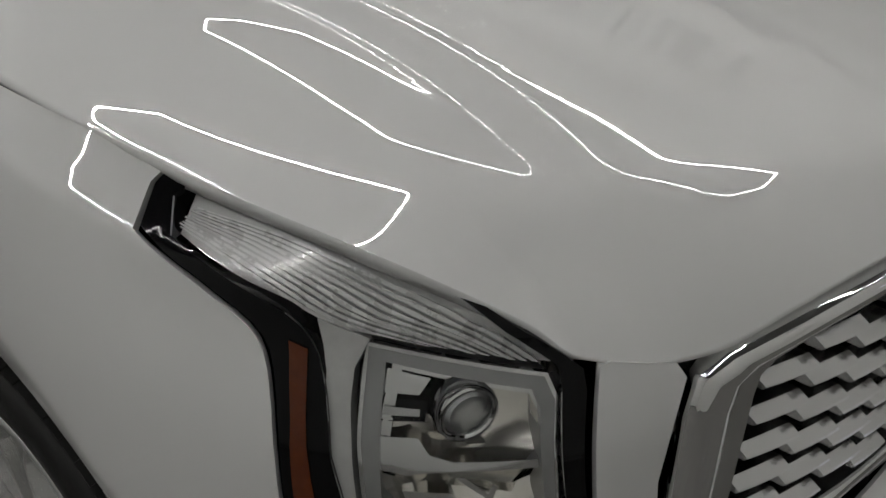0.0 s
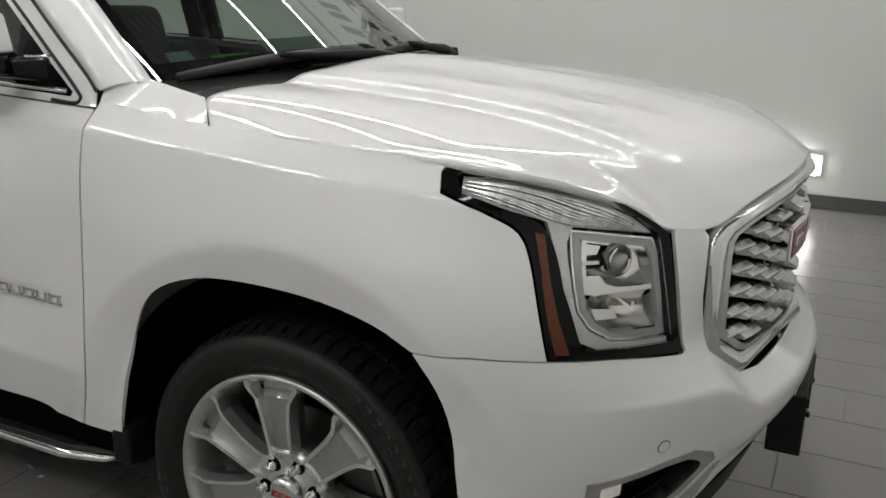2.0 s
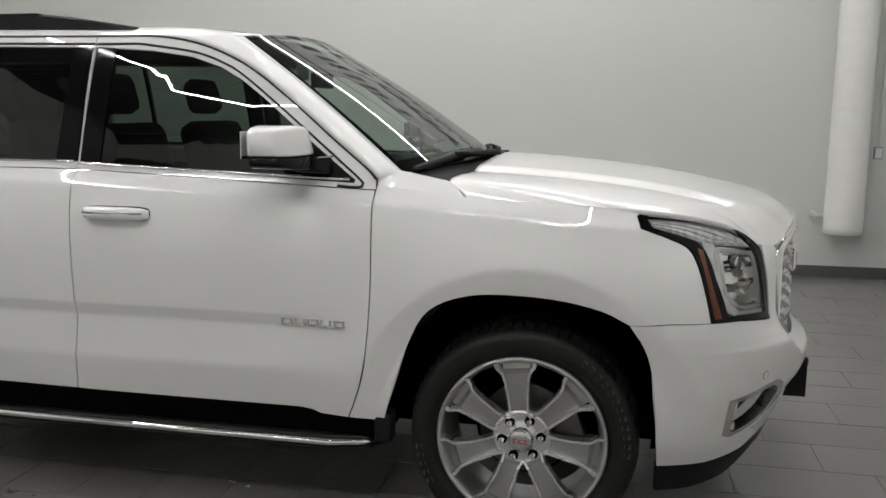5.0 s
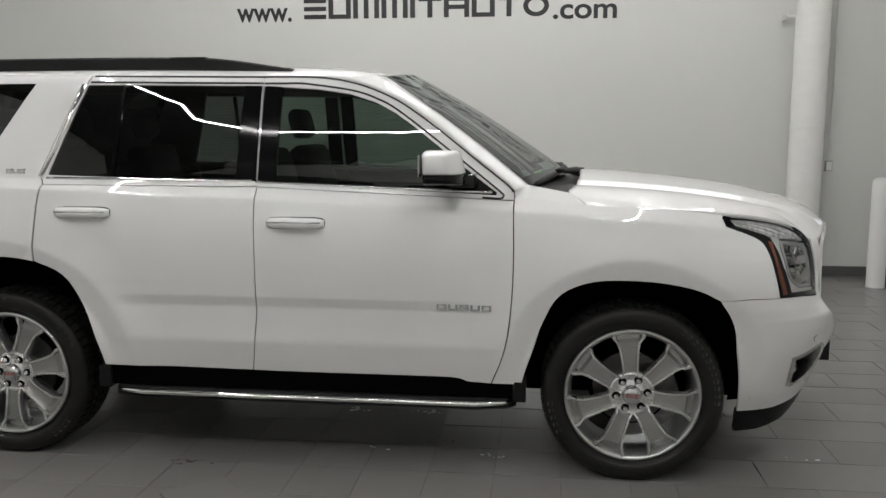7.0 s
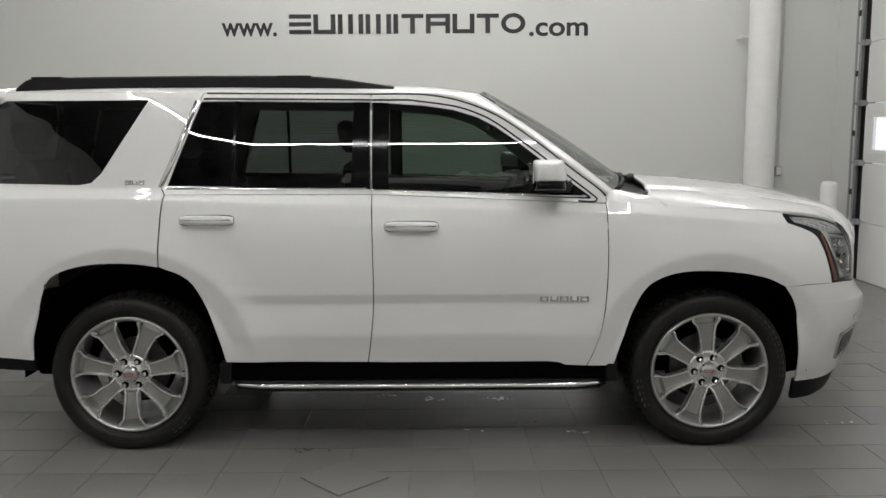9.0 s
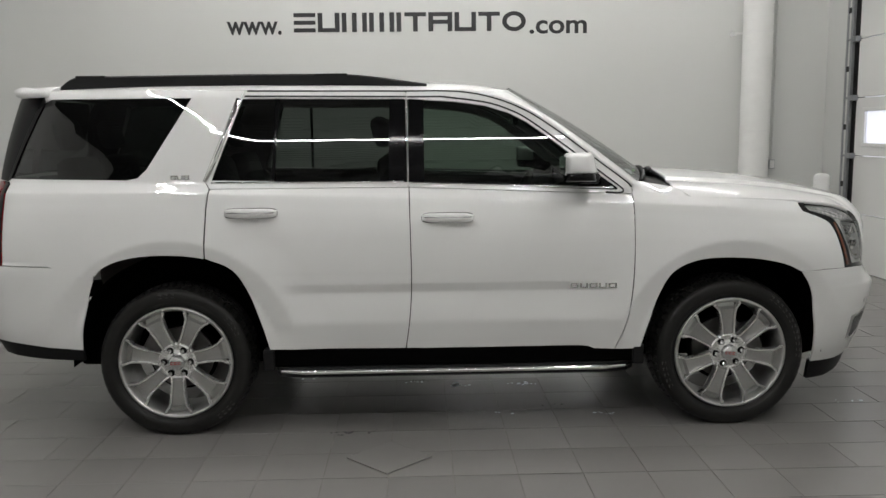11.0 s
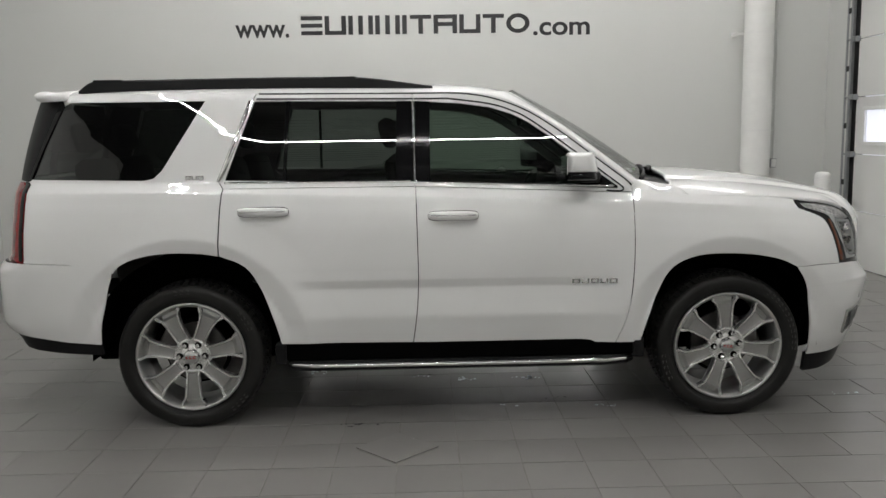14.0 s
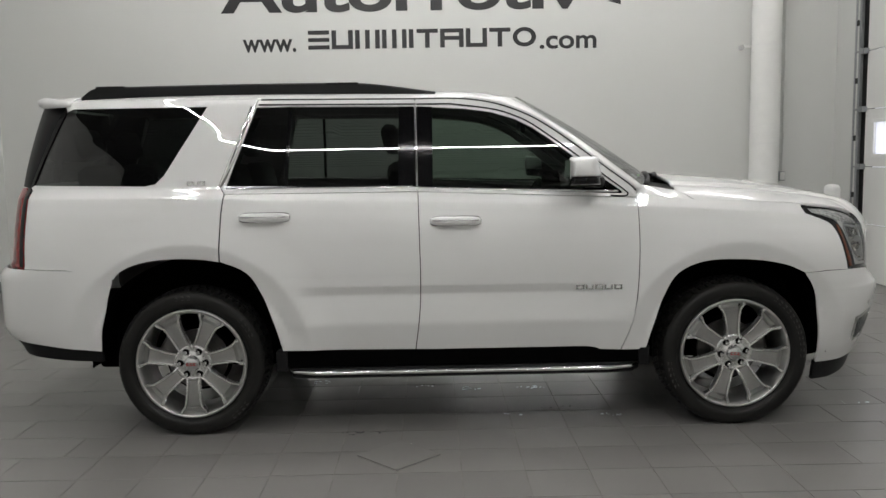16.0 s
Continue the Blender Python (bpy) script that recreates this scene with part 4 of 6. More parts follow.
def build_lamp():
    pair = panel("headlamp", L_OUT, GLOSSBLK, car, holes=[L_IN], step=0.03, depth=0.05, lift=-0.001, label="headlamp with amber side strip and clear lens")
    for k, lamp in enumerate(pair):
        f = skin if k == 0 else far_side(skin)

        def add(name, outline, material, d, holes=(), depth=0.02, step=0.03, label="", surf=skin):
            if outline is not L_IN:
                outline = [(a, min(z, 1.07 - (1.07 - z) * 1.10)) for a, z in outline]
                holes = [[(a, min(z, 1.07 - (1.07 - z) * 1.10)) for a, z in hole] for hole in holes]
            made = panel(name, outline, material, lamp, holes=holes, f=surf, lift=-d, depth=depth, step=step, twin=True, label=label)
            keep, drop = (made[0], made[1]) if k == 0 else (made[1], made[0])
            bpy.data.objects.remove(drop)
            return keep

        add("housing", L_IN, LAMPDARK, 0.085, depth=0.01)
        add("reflector_base", arc_pts([(1.876, 1.186), (1.97, 1.180), (2.08, 1.161), (2.15, 1.130), (2.238, 1.073)], 3) + [(2.10, 1.092), (2.050, 1.104)] + arc_pts([(2.005, 1.120), (1.939, 1.140), (1.886, 1.155)], 3), BEZEL, 0.020, depth=0.02)
        # amber strip down the corner
        add("amber_strip", [(2.034, 1.083), (2.052, 1.078), (2.078, 1.0), (2.099, 0.94), (2.117, 0.874), (2.100, 0.874), (2.080, 0.94), (2.058, 1.02)], AMBER, -0.0012, label="amber side strip")
        # ribbed upper reflector, swept back to the tip
        top = [(1.890, 1.176), (1.983, 1.169), (2.064, 1.152), (2.14, 1.126), (2.225, 1.075)]
        bot = [(1.886, 1.158), (1.939, 1.145), (2.005, 1.124), (2.055, 1.100), (2.12, 1.092)]
        for r in range(10):
            t0, t1 = r / 10, (r + 0.62) / 10
            up = [(a[0] + (b[0] - a[0]) * t0, a[1] + (b[1] - a[1]) * t0) for a, b in zip(top, bot)]
            dn = [(a[0] + (b[0] - a[0]) * t1, a[1] + (b[1] - a[1]) * t1) for a, b in zip(top, bot)]
            add("reflector_rib", arc_pts(up, 3) + arc_pts(dn[::-1], 3), RIBBED, 0.0125 - 0.002 * (r % 3), depth=0.006)
        # grey band that turns down beside the bowls and along the foot
        add("side_band", [(2.052, 1.104), (2.072, 1.060), (2.090, 1.003), (2.108, 0.942), (2.126, 0.896), (2.165, 0.872), (2.227, 0.866), (2.300, 0.864), (2.300, 0.879), (2.230, 0.883), (2.179, 0.888), (2.141, 0.914), (2.121, 0.948), (2.108, 1.009), (2.093, 1.066), (2.098, 1.092)], BEZEL, 0.008, depth=0.03, step=0.02, label="ribbed grey band beside the bowls")
        FR_O = [(2.095, 1.088), (2.235, 1.066), (2.252, 1.045), (2.278, 0.96), (2.299, 0.882), (2.230, 0.886), (2.181, 0.891), (2.144, 0.916), (2.124, 0.949), (2.111, 1.009)]
        FR_I = [(2.112, 1.072), (2.228, 1.052), (2.240, 1.035), (2.266, 0.955), (2.284, 0.897), (2.222, 0.900), (2.184, 0.904), (2.153, 0.925), (2.136, 0.952), (2.126, 1.005)]
        add("lamp_frame", FR_O, LAMPGREY, 0.014, holes=[FR_I], depth=0.045, step=0.025, label="grey frame round the lamp bowls")
        add("frame_line", FR_O, CHROME, 0.012, holes=[[(a + (2.19 - a) * 0.035, z + (0.98 - z) * 0.035) for a, z in FR_O]], depth=0.012, step=0.03)
        # two reflector bowls with a projector in the upper one
        add("upper_bowl", [(2.116, 1.070), (2.232, 1.050), (2.264, 0.980), (2.183, 0.986), (2.152, 1.016), (2.123, 1.012)], REFLECT, 0.026, depth=0.02, step=0.014, surf=bowl(2.195, 1.025, 0.085, 0.060, 0.045))
        add("lower_bowl", [(2.141, 0.968), (2.230, 0.966), (2.266, 0.962), (2.282, 0.898), (2.178, 0.908), (2.146, 0.934)], REFLECT, 0.028, depth=0.02, step=0.014, surf=bowl(2.225, 0.935, 0.090, 0.045, 0.045))
        add("bowl_rim", [(2.116, 1.074), (2.233, 1.054), (2.248, 1.035), (2.272, 0.974), (2.190, 0.977), (2.150, 0.975), (2.126, 0.980)], CHROME, 0.020, holes=[[(2.124, 1.066), (2.228, 1.047), (2.239, 1.033), (2.261, 0.983), (2.190, 0.986), (2.153, 0.988), (2.134, 0.992)]], depth=0.03, step=0.02, label="chrome rim")
        add("lower_block", [(2.123, 1.010), (2.151, 1.010), (2.163, 0.994), (2.188, 0.985), (2.150, 0.974), (2.126, 0.980)], CHROME, 0.018, depth=0.03)
        add("side_block", [(2.117, 1.044), (2.150, 1.041), (2.152, 1.024), (2.120, 1.023)], GLOSSBLK, 0.020, depth=0.03)
        add("side_block", [(2.114, 1.066), (2.146, 1.060), (2.142, 1.046), (2.117, 1.047)], CHROME, 0.022, depth=0.03)
        add("side_fin", [(2.121, 1.036), (2.146, 1.035), (2.147, 1.029), (2.122, 1.029)], SATIN, 0.017, depth=0.006)
        add("bowl_fin", [(2.190, 0.964), (2.226, 0.935), (2.230, 0.962), (2.224, 0.962), (2.221, 0.945), (2.196, 0.965)], CHROME, 0.030, depth=0.012, step=0.02)
        add("bowl_step", [(2.150, 0.948), (2.190, 0.944), (2.200, 0.925), (2.160, 0.926)], CHROME, 0.036, depth=0.02, step=0.02)
        s = -1 if k == 0 else 1
        c = skin(2.183, 1.027)
        n = skin_normal(2.183, 1.027)
        for r, d0, d1, mt, nm in ((0.031, 0.075, 0.030, CHROME, "projector_ring"), (0.027, 0.07, 0.028, GLASSBALL, "projector_lens")):
            bm = bmesh.new()
            if nm == "projector_lens":
                bmesh.ops.create_uvsphere(bm, u_segments=20, v_segments=12, radius=r)
                bmesh.ops.scale(bm, vec=(1, 1, 0.6), verts=bm.verts[:])
                m = Matrix.Translation(c - n * 0.030) @ Vector((0.9, -0.45, 0)).to_track_quat("Z", "Y").to_matrix().to_4x4()
                bmesh.ops.transform(bm, matrix=m, verts=bm.verts[:])
            else:
                ax = Vector((0.9, -0.45, 0)).normalized()
                prof = [(r * 0.86, 0.0), (r * 1.02, 0.0), (r * 1.08, -0.008), (r * 1.08, -0.05), (r * 0.86, -0.05)]
                m = Matrix.Translation(c - n * 0.016) @ ax.to_track_quat("Z", "Y").to_matrix().to_4x4()
                rows = [[m @ Vector((q * math.cos(t), q * math.sin(t), h)) for q, h in prof] for t in (2 * math.pi * j / 24 for j in range(25))]
                loft(bm, rows, True)
                bmesh.ops.recalc_face_normals(bm, faces=bm.faces[:])
            if k == 1:
                b2 = mirrored(bm)
                bm.free()
                bm = b2
            part(nm, bm, mt, lamp, smooth=True)
        lens = add("lens", L_IN, LENS, 0.001, depth=0.003, label="clear lens")
        lens.visible_shadow = False


GLASSBALL = mat("projector_glass", (0.9, 0.92, 0.93), 0.03, trans=0.9, ior=1.45, spec=0.6)
build_lamp()


# fog lamp recess, chrome trim and lamp
def build_fog():
    inner = [(2.172, 0.552), (2.21, 0.558), (2.29, 0.577), (2.345, 0.580), (2.385, 0.560), (2.395, 0.542), (2.335, 0.485), (2.27, 0.456), (2.185, 0.436), (2.170, 0.445)]
    panel("fog_surround", [(2.1505 + 0.0, 0.564)] + FOG[1:], SATIN, car, holes=[inner], step=0.03, depth=0.04, lift=0.003, label="satin chrome fog lamp surround")
    panel("fog_recess", FOG, PLASTIC, car, step=0.04, depth=0.01, lift=-0.075)
    fogs = panel("fog_lamp", [(2.18, 0.545), (2.235, 0.548), (2.24, 0.47), (2.185, 0.455)], REFLECT, car, step=0.02, depth=0.04, lift=-0.045, label="clear fog lamp")
    panel("bumper_lip", [(2.27, 0.424), (2.31, 0.436), (2.37, 0.468), (2.45, 0.535), (2.47, 0.528), (2.42, 0.44), (2.33, 0.405)], CHROME, car, step=0.04, depth=0.02, lift=0.004)
    # parking sensors
    for a, z in ((2.275, 0.631), (2.80, 0.60)):
        bm = bmesh.new()
        p, n = skin(a, z), skin_normal(a, z)
        cyl(bm, p - n * 0.01, p + n * 0.0015, 0.0135, seg=20)
        both("parking_sensor", bm, PAINT, car)
        bm = bmesh.new()
        cyl(bm, p - n * 0.01, p + n * 0.0008, 0.0155, seg=20)
        both("sensor_seal", bm, SEAL, car)
    # plate bracket at the middle of the bumper
    bm = bmesh.new()
    box(bm, 2.458, 2.545, -0.190, 0.190, 0.378, 0.545, 0.004, None)
    box(bm, 2.545, 2.551, -0.17, 0.17, 0.508, 0.533, 0.002)
    for y in (-0.12, 0.12):
        cyl(bm, (2.542, y, 0.47), (2.555, y, 0.47), 0.008, seg=10)
    part("plate_bracket", bm, PLASTIC, car, "black plate bracket without a plate")


build_fog()


# ---------------------------------------------------------------- car: underside, wells, wheels
def build_under():
    # underbody: the shade below the car is part of its near-black colour
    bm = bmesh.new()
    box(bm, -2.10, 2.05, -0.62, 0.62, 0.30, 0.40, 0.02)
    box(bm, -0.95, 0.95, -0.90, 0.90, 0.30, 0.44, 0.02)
    part("underbody", bm, SHADE_LINER, car)
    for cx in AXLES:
        # wells and axle: near-black colour carries the shade inside the arches
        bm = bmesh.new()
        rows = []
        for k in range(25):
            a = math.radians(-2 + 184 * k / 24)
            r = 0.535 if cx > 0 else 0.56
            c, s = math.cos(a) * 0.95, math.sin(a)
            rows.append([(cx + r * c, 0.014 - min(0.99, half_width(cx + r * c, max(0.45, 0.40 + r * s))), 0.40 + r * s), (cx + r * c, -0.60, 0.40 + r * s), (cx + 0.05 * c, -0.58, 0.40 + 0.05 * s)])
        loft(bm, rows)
        both("wheel_well", bm, SHADE_LINER, car)
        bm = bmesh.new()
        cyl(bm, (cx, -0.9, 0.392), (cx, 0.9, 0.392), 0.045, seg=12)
        part("axle", bm, SHADE_LINER, car)
    # added inner skin that closes the joints between panels, near-black for their shade
    bm = bmesh.new()
    rows = []
    for z in (0.45, 0.6, 0.8, 1.0, 1.15, 1.22):
        rows.append([skin(x, z) - skin_normal(x, z) * 0.045 for x in [-0.93 + 0.05 * k for k in range(38)]])
    loft(bm, rows)
    both("inner_skin", bm, SHADE_LINER, car)
    bm = bmesh.new()
    loft(bm, [[skin(x, z) - skin_normal(x, z) * 0.05 for x in (-2.36 + 0.1 * k for k in range(12))] for z in (1.0, 1.1, 1.25)])
    both("inner_skin", bm, SHADE_LINER, car)
    bm = bmesh.new()
    loft(bm, [[skin(x, z) - skin_normal(x, z) * 0.05 for x in (0.95 + 0.1 * k for k in range(11))] for z in (0.95, 1.05, 1.12)])
    both("inner_skin", bm, SHADE_LINER, car)


build_under()

R_TYRE, R_RIM = 0.404, 0.297


def build_wheel(name, x, side, turn, lugs, tilt, marks):
    """A wheel with its face towards -y; turn sets the spokes' angle in degrees."""
    w = thing_part(name, car, "seven-spoke bright alloy wheel")
    # tyre: a lathe with a worn shoulder
    prof = [(R_RIM - 0.012, 0.028), (R_RIM + 0.004, 0.012), (R_RIM + 0.020, 0.002), (R_RIM + 0.026, -0.0035), (R_RIM + 0.029, -0.0075), (R_RIM + 0.045, -0.010), (R_RIM + 0.066, -0.012), (R_RIM + 0.083, -0.006), (R_RIM + 0.094, 0.006),
            (R_RIM + 0.0965, 0.022), (R_RIM + 0.0955, 0.034), (R_TYRE - 0.013, 0.05), (R_TYRE - 0.012, 0.14), (R_TYRE - 0.013, 0.225), (R_RIM + 0.095, 0.255), (R_RIM + 0.06, 0.272), (R_RIM, 0.262), (R_RIM - 0.012, 0.24)]
    bm = bmesh.new()
    N = 96
    rows = [[(r * math.cos(t), y, r * math.sin(t)) for r, y in prof] for t in (2 * math.pi * k / N for k in range(N))]
    loft(bm, rows + [rows[0]], True)
    bmesh.ops.remove_doubles(bm, verts=bm.verts[:], dist=1e-6)
    bmesh.ops.recalc_face_normals(bm, faces=bm.faces[:])
    tyre = part("tyre", bm, RUBBER, w, smooth=True)
    # tread blocks
    bm = bmesh.new()
    nb = 62
    for k in range(nb):
        t0 = 2 * math.pi * k / nb
        for row, (y0, y1, sk) in enumerate(((0.008, 0.058, 0.25), (0.068, 0.106, -0.2), (0.116, 0.158, 0.2), (0.166, 0.204, -0.2), (0.212, 0.252, 0.25))):
            dt = 2 * math.pi / nb * 0.70
            off = (row % 2) * math.pi / nb
            pts = []
            for r in (R_TYRE - 0.018, R_TYRE):
                for yy in (y0, y1):
                    for tt in (0, dt):
                        a = t0 + off + tt + sk * (yy - 0.135) * 1.5
                        rr = r - (0.011 if (row in (0, 4) and yy in (y0 if row == 0 else y1,) and r == R_TYRE) else 0)
                        pts.append((rr * math.cos(a), yy, rr * math.sin(a)))
            v = [bm.verts.new(p) for p in pts]
            for q in ((4, 5, 7, 6), (0, 1, 5, 4), (2, 3, 7, 6), (0, 2, 6, 4), (1, 3, 7, 5)):
                bm.faces.new([v[i] for i in q])
    bmesh.ops.recalc_face_normals(bm, faces=bm.faces[:])
    tr = part("tread", bm, RUBBER, tyre)
    tr["kind"] = "stuff"
    # raised marks on the side wall, drawn as plain bars
    for a0, n in marks:
        bm = bmesh.new()
        for k in range(n):
            a = math.radians(a0 + k * 5.2)
            for rr0, rr1, da in ((R_RIM + 0.052, R_RIM + 0.078, 0.018), (R_RIM + 0.052, R_RIM + 0.058, 0.045), (R_RIM + 0.072, R_RIM + 0.078, 0.045)):
                loft(bm, [[((rr0 if q in (0, 3) else rr1) * math.cos(a + s * da), -0.0125 + (0.003 if q in (0, 3) else 0), (rr0 if q in (0, 3) else rr1) * math.sin(a + s * da)) for q in (0, 1)] for s in (0, 1)])
        part("side_marking", bm, RUBBERMARK, tyre)
    # rim barrel
    prof = [(R_RIM - 0.010, 0.0), (R_RIM - 0.003, -0.003), (R_RIM + 0.003, 0.003), (R_RIM + 0.003, 0.014), (R_RIM - 0.008, 0.03), (R_RIM - 0.010, 0.235), (R_RIM - 0.030, 0.24), (R_RIM - 0.034, 0.10), (R_RIM - 0.022, 0.022), (R_RIM - 0.014, 0.006)]
    bm = bmesh.new()
    rows = [[(r * math.cos(t), y, r * math.sin(t)) for r, y in prof] for t in (2 * math.pi * k / N for k in range(N + 1))]
    loft(bm, rows, True)
    bmesh.ops.remove_doubles(bm, verts=bm.verts[:], dist=1e-6)
    bmesh.ops.recalc_face_normals(bm, faces=bm.faces[:])
    rim = part("rim", bm, ALLOYRIM, w, "satin alloy rim", smooth=True)
    # seven spokes: a broad flat web with raised, forked edges
    for k in range(7):
        a = math.radians(turn) + 2 * math.pi * k / 7
        m = Matrix.Rotation(-a, 4, "Y")
        bm = bmesh.new()
        # web sections from the hub to the rim: radius, half width, depth behind the face
        web = [(0.070, 0.036, 0.036), (0.110, 0.029, 0.030), (0.150, 0.030, 0.026), (0.200, 0.036, 0.023), (0.236, 0.042, 0.022), (0.250, 0.050, 0.038), (0.285, 0.058, 0.046)]
        rows = []
        for r, hw, d in web:
            rows.append([Vector((r, d + 0.012, -hw)), Vector((r, d, -hw + 0.004)), Vector((r, d, hw - 0.004)), Vector((r, d + 0.012, hw)), Vector((r, d + 0.06, hw * 0.8)), Vector((r, d + 0.06, -hw * 0.8))])
        loft(bm, [[m @ p for p in row] for row in rows], True)
        bmesh.ops.recalc_face_normals(bm, faces=bm.faces[:])
        sp = part("spoke", bm, ALLOYWEB, w)
        bm = bmesh.new()
        for s in (-1, 1):
            edge = [(0.074, 0.038, 0.026, 0.006), (0.105, 0.034, 0.012, 0.008), (0.150, 0.037, 0.007, 0.009), (0.205, 0.043, 0.004, 0.009), (0.236, 0.050, 0.003, 0.010), (0.262, 0.072, 0.002, 0.013), (R_RIM - 0.008, 0.075, 0.003, 0.015)]
            rows = []
            for r, hw, d, wd in edge:
                rows.append([Vector((r, d, s * (hw - wd))), Vector((r, d - 0.0005, s * hw)), Vector((r, d + 0.030, s * (hw + 0.004))), Vector((r, d + 0.030, s * (hw - wd - 0.004)))])
            loft(bm, [[m @ p for p in row] for row in rows], True)
        bmesh.ops.recalc_face_normals(bm, faces=bm.faces[:])
        part("spoke_edge", bm, ALLOY, w)
    # hub
    bm = bmesh.new()
    prof = [(0.0, 0.022), (0.040, 0.022), (0.046, 0.030), (0.085, 0.030), (0.098, 0.024), (0.104, 0.040), (0.104, 0.10), (0.0, 0.10)]
    rows = [[(r * math.cos(t), y, r * math.sin(t)) for r, y in prof] for t in (2 * math.pi * k / 42 for k in range(43))]
    loft(bm, rows)
    bmesh.ops.remove_doubles(bm, verts=bm.verts[:], dist=1e-6)
    bmesh.ops.recalc_face_normals(bm, faces=bm.faces[:])
    part("hub", bm, ALLOY, w, smooth=True)
    bm = bmesh.new()
    prof = [(0.0, -0.004), (0.028, -0.003), (0.038, 0.002), (0.042, 0.012), (0.042, 0.024)]
    rows = [[(r * math.cos(t), y, r * math.sin(t)) for r, y in prof] for t in (2 * math.pi * k / 32 for k in range(33))]
    loft(bm, rows)
    bmesh.ops.remove_doubles(bm, verts=bm.verts[:], dist=1e-6)
    bmesh.ops.recalc_face_normals(bm, faces=bm.faces[:])
    cap = part("centre_cap", bm, SATIN, w, "silver centre cap", smooth=True)
    bm = bmesh.new()
    for dx in (-0.019, 0.0, 0.019):
        for q in ((-0.0075, 0.0075, 0.004, 0.007), (-0.0075, 0.0075, -0.007, -0.004), (-0.0075, -0.0035, -0.004, 0.004)):
            box(bm, dx + q[0], dx + q[1], -0.0052, -0.003, q[2], q[3])
    bmesh.ops.rotate(bm, cent=(0, 0, 0), matrix=Matrix.Rotation(math.radians(tilt), 3, "Y"), verts=bm.verts[:])
    part("cap_badge", bm, REDPAINT, cap)
    for k in range(6):
        a = math.radians(lugs) + 2 * math.pi * k / 6
        # black disc round each nut, painted shade of the lug recess
        bm = bmesh.new()
        cx, cz = 0.0695 * math.cos(a), 0.0695 * math.sin(a)
        cyl(bm, (cx, 0.0285, cz), (cx, 0.040, cz), 0.0175, seg=18)
        part("lug_well", bm, SHADE_LINER, w)
        bm = bmesh.new()
        cyl(bm, (cx, 0.002, cz), (cx, 0.035, cz), 0.0105, 0.0125, seg=6)
        cyl(bm, (cx, -0.002, cz), (cx, 0.002, cz), 0.007, 0.0105, seg=12)
        part("lug_nut", bm, CHROME, w)
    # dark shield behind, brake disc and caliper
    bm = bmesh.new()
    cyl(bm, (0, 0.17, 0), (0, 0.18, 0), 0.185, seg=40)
    part("brake_shield", bm, SHADE_LINER, w)
    bm = bmesh.new()
    cyl(bm, (0, 0.135, 0), (0, 0.155, 0), 0.165, seg=40)
    part("brake_disc", bm, STEEL, w)
    bm = bmesh.new()
    m = Matrix.Rotation(math.radians(-20 if x > 0 else -150), 4, "Y")
    box(bm, 0.10, 0.205, 0.095, 0.18, -0.08, 0.08, 0.012, m)
    part("brake_caliper", bm, STEEL, w)
    if side > 0:
        w.matrix_basis = Matrix.Translation((x, 0.965, R_TYRE - 0.010)) @ Matrix.Rotation(math.pi, 4, "Z")
    else:
        w.matrix_basis = Matrix.Translation((x, -0.965, R_TYRE - 0.010))
    return w


for wname, wx, wturn, wlugs, wtilt, wmarks in (("front_wheel", AXLES[0], 95, 7, 5, ((-4, 12), (186, 5))), ("rear_wheel", AXLES[1], 64.3, 0, 0, ((24, 4), (88, 3), (306, 4)))):
    build_wheel(wname, wx, -1, wturn, wlugs, wtilt, wmarks)
    build_wheel(wname, wx, 1, wturn + 20, wlugs + 20, wtilt + 20, wmarks)


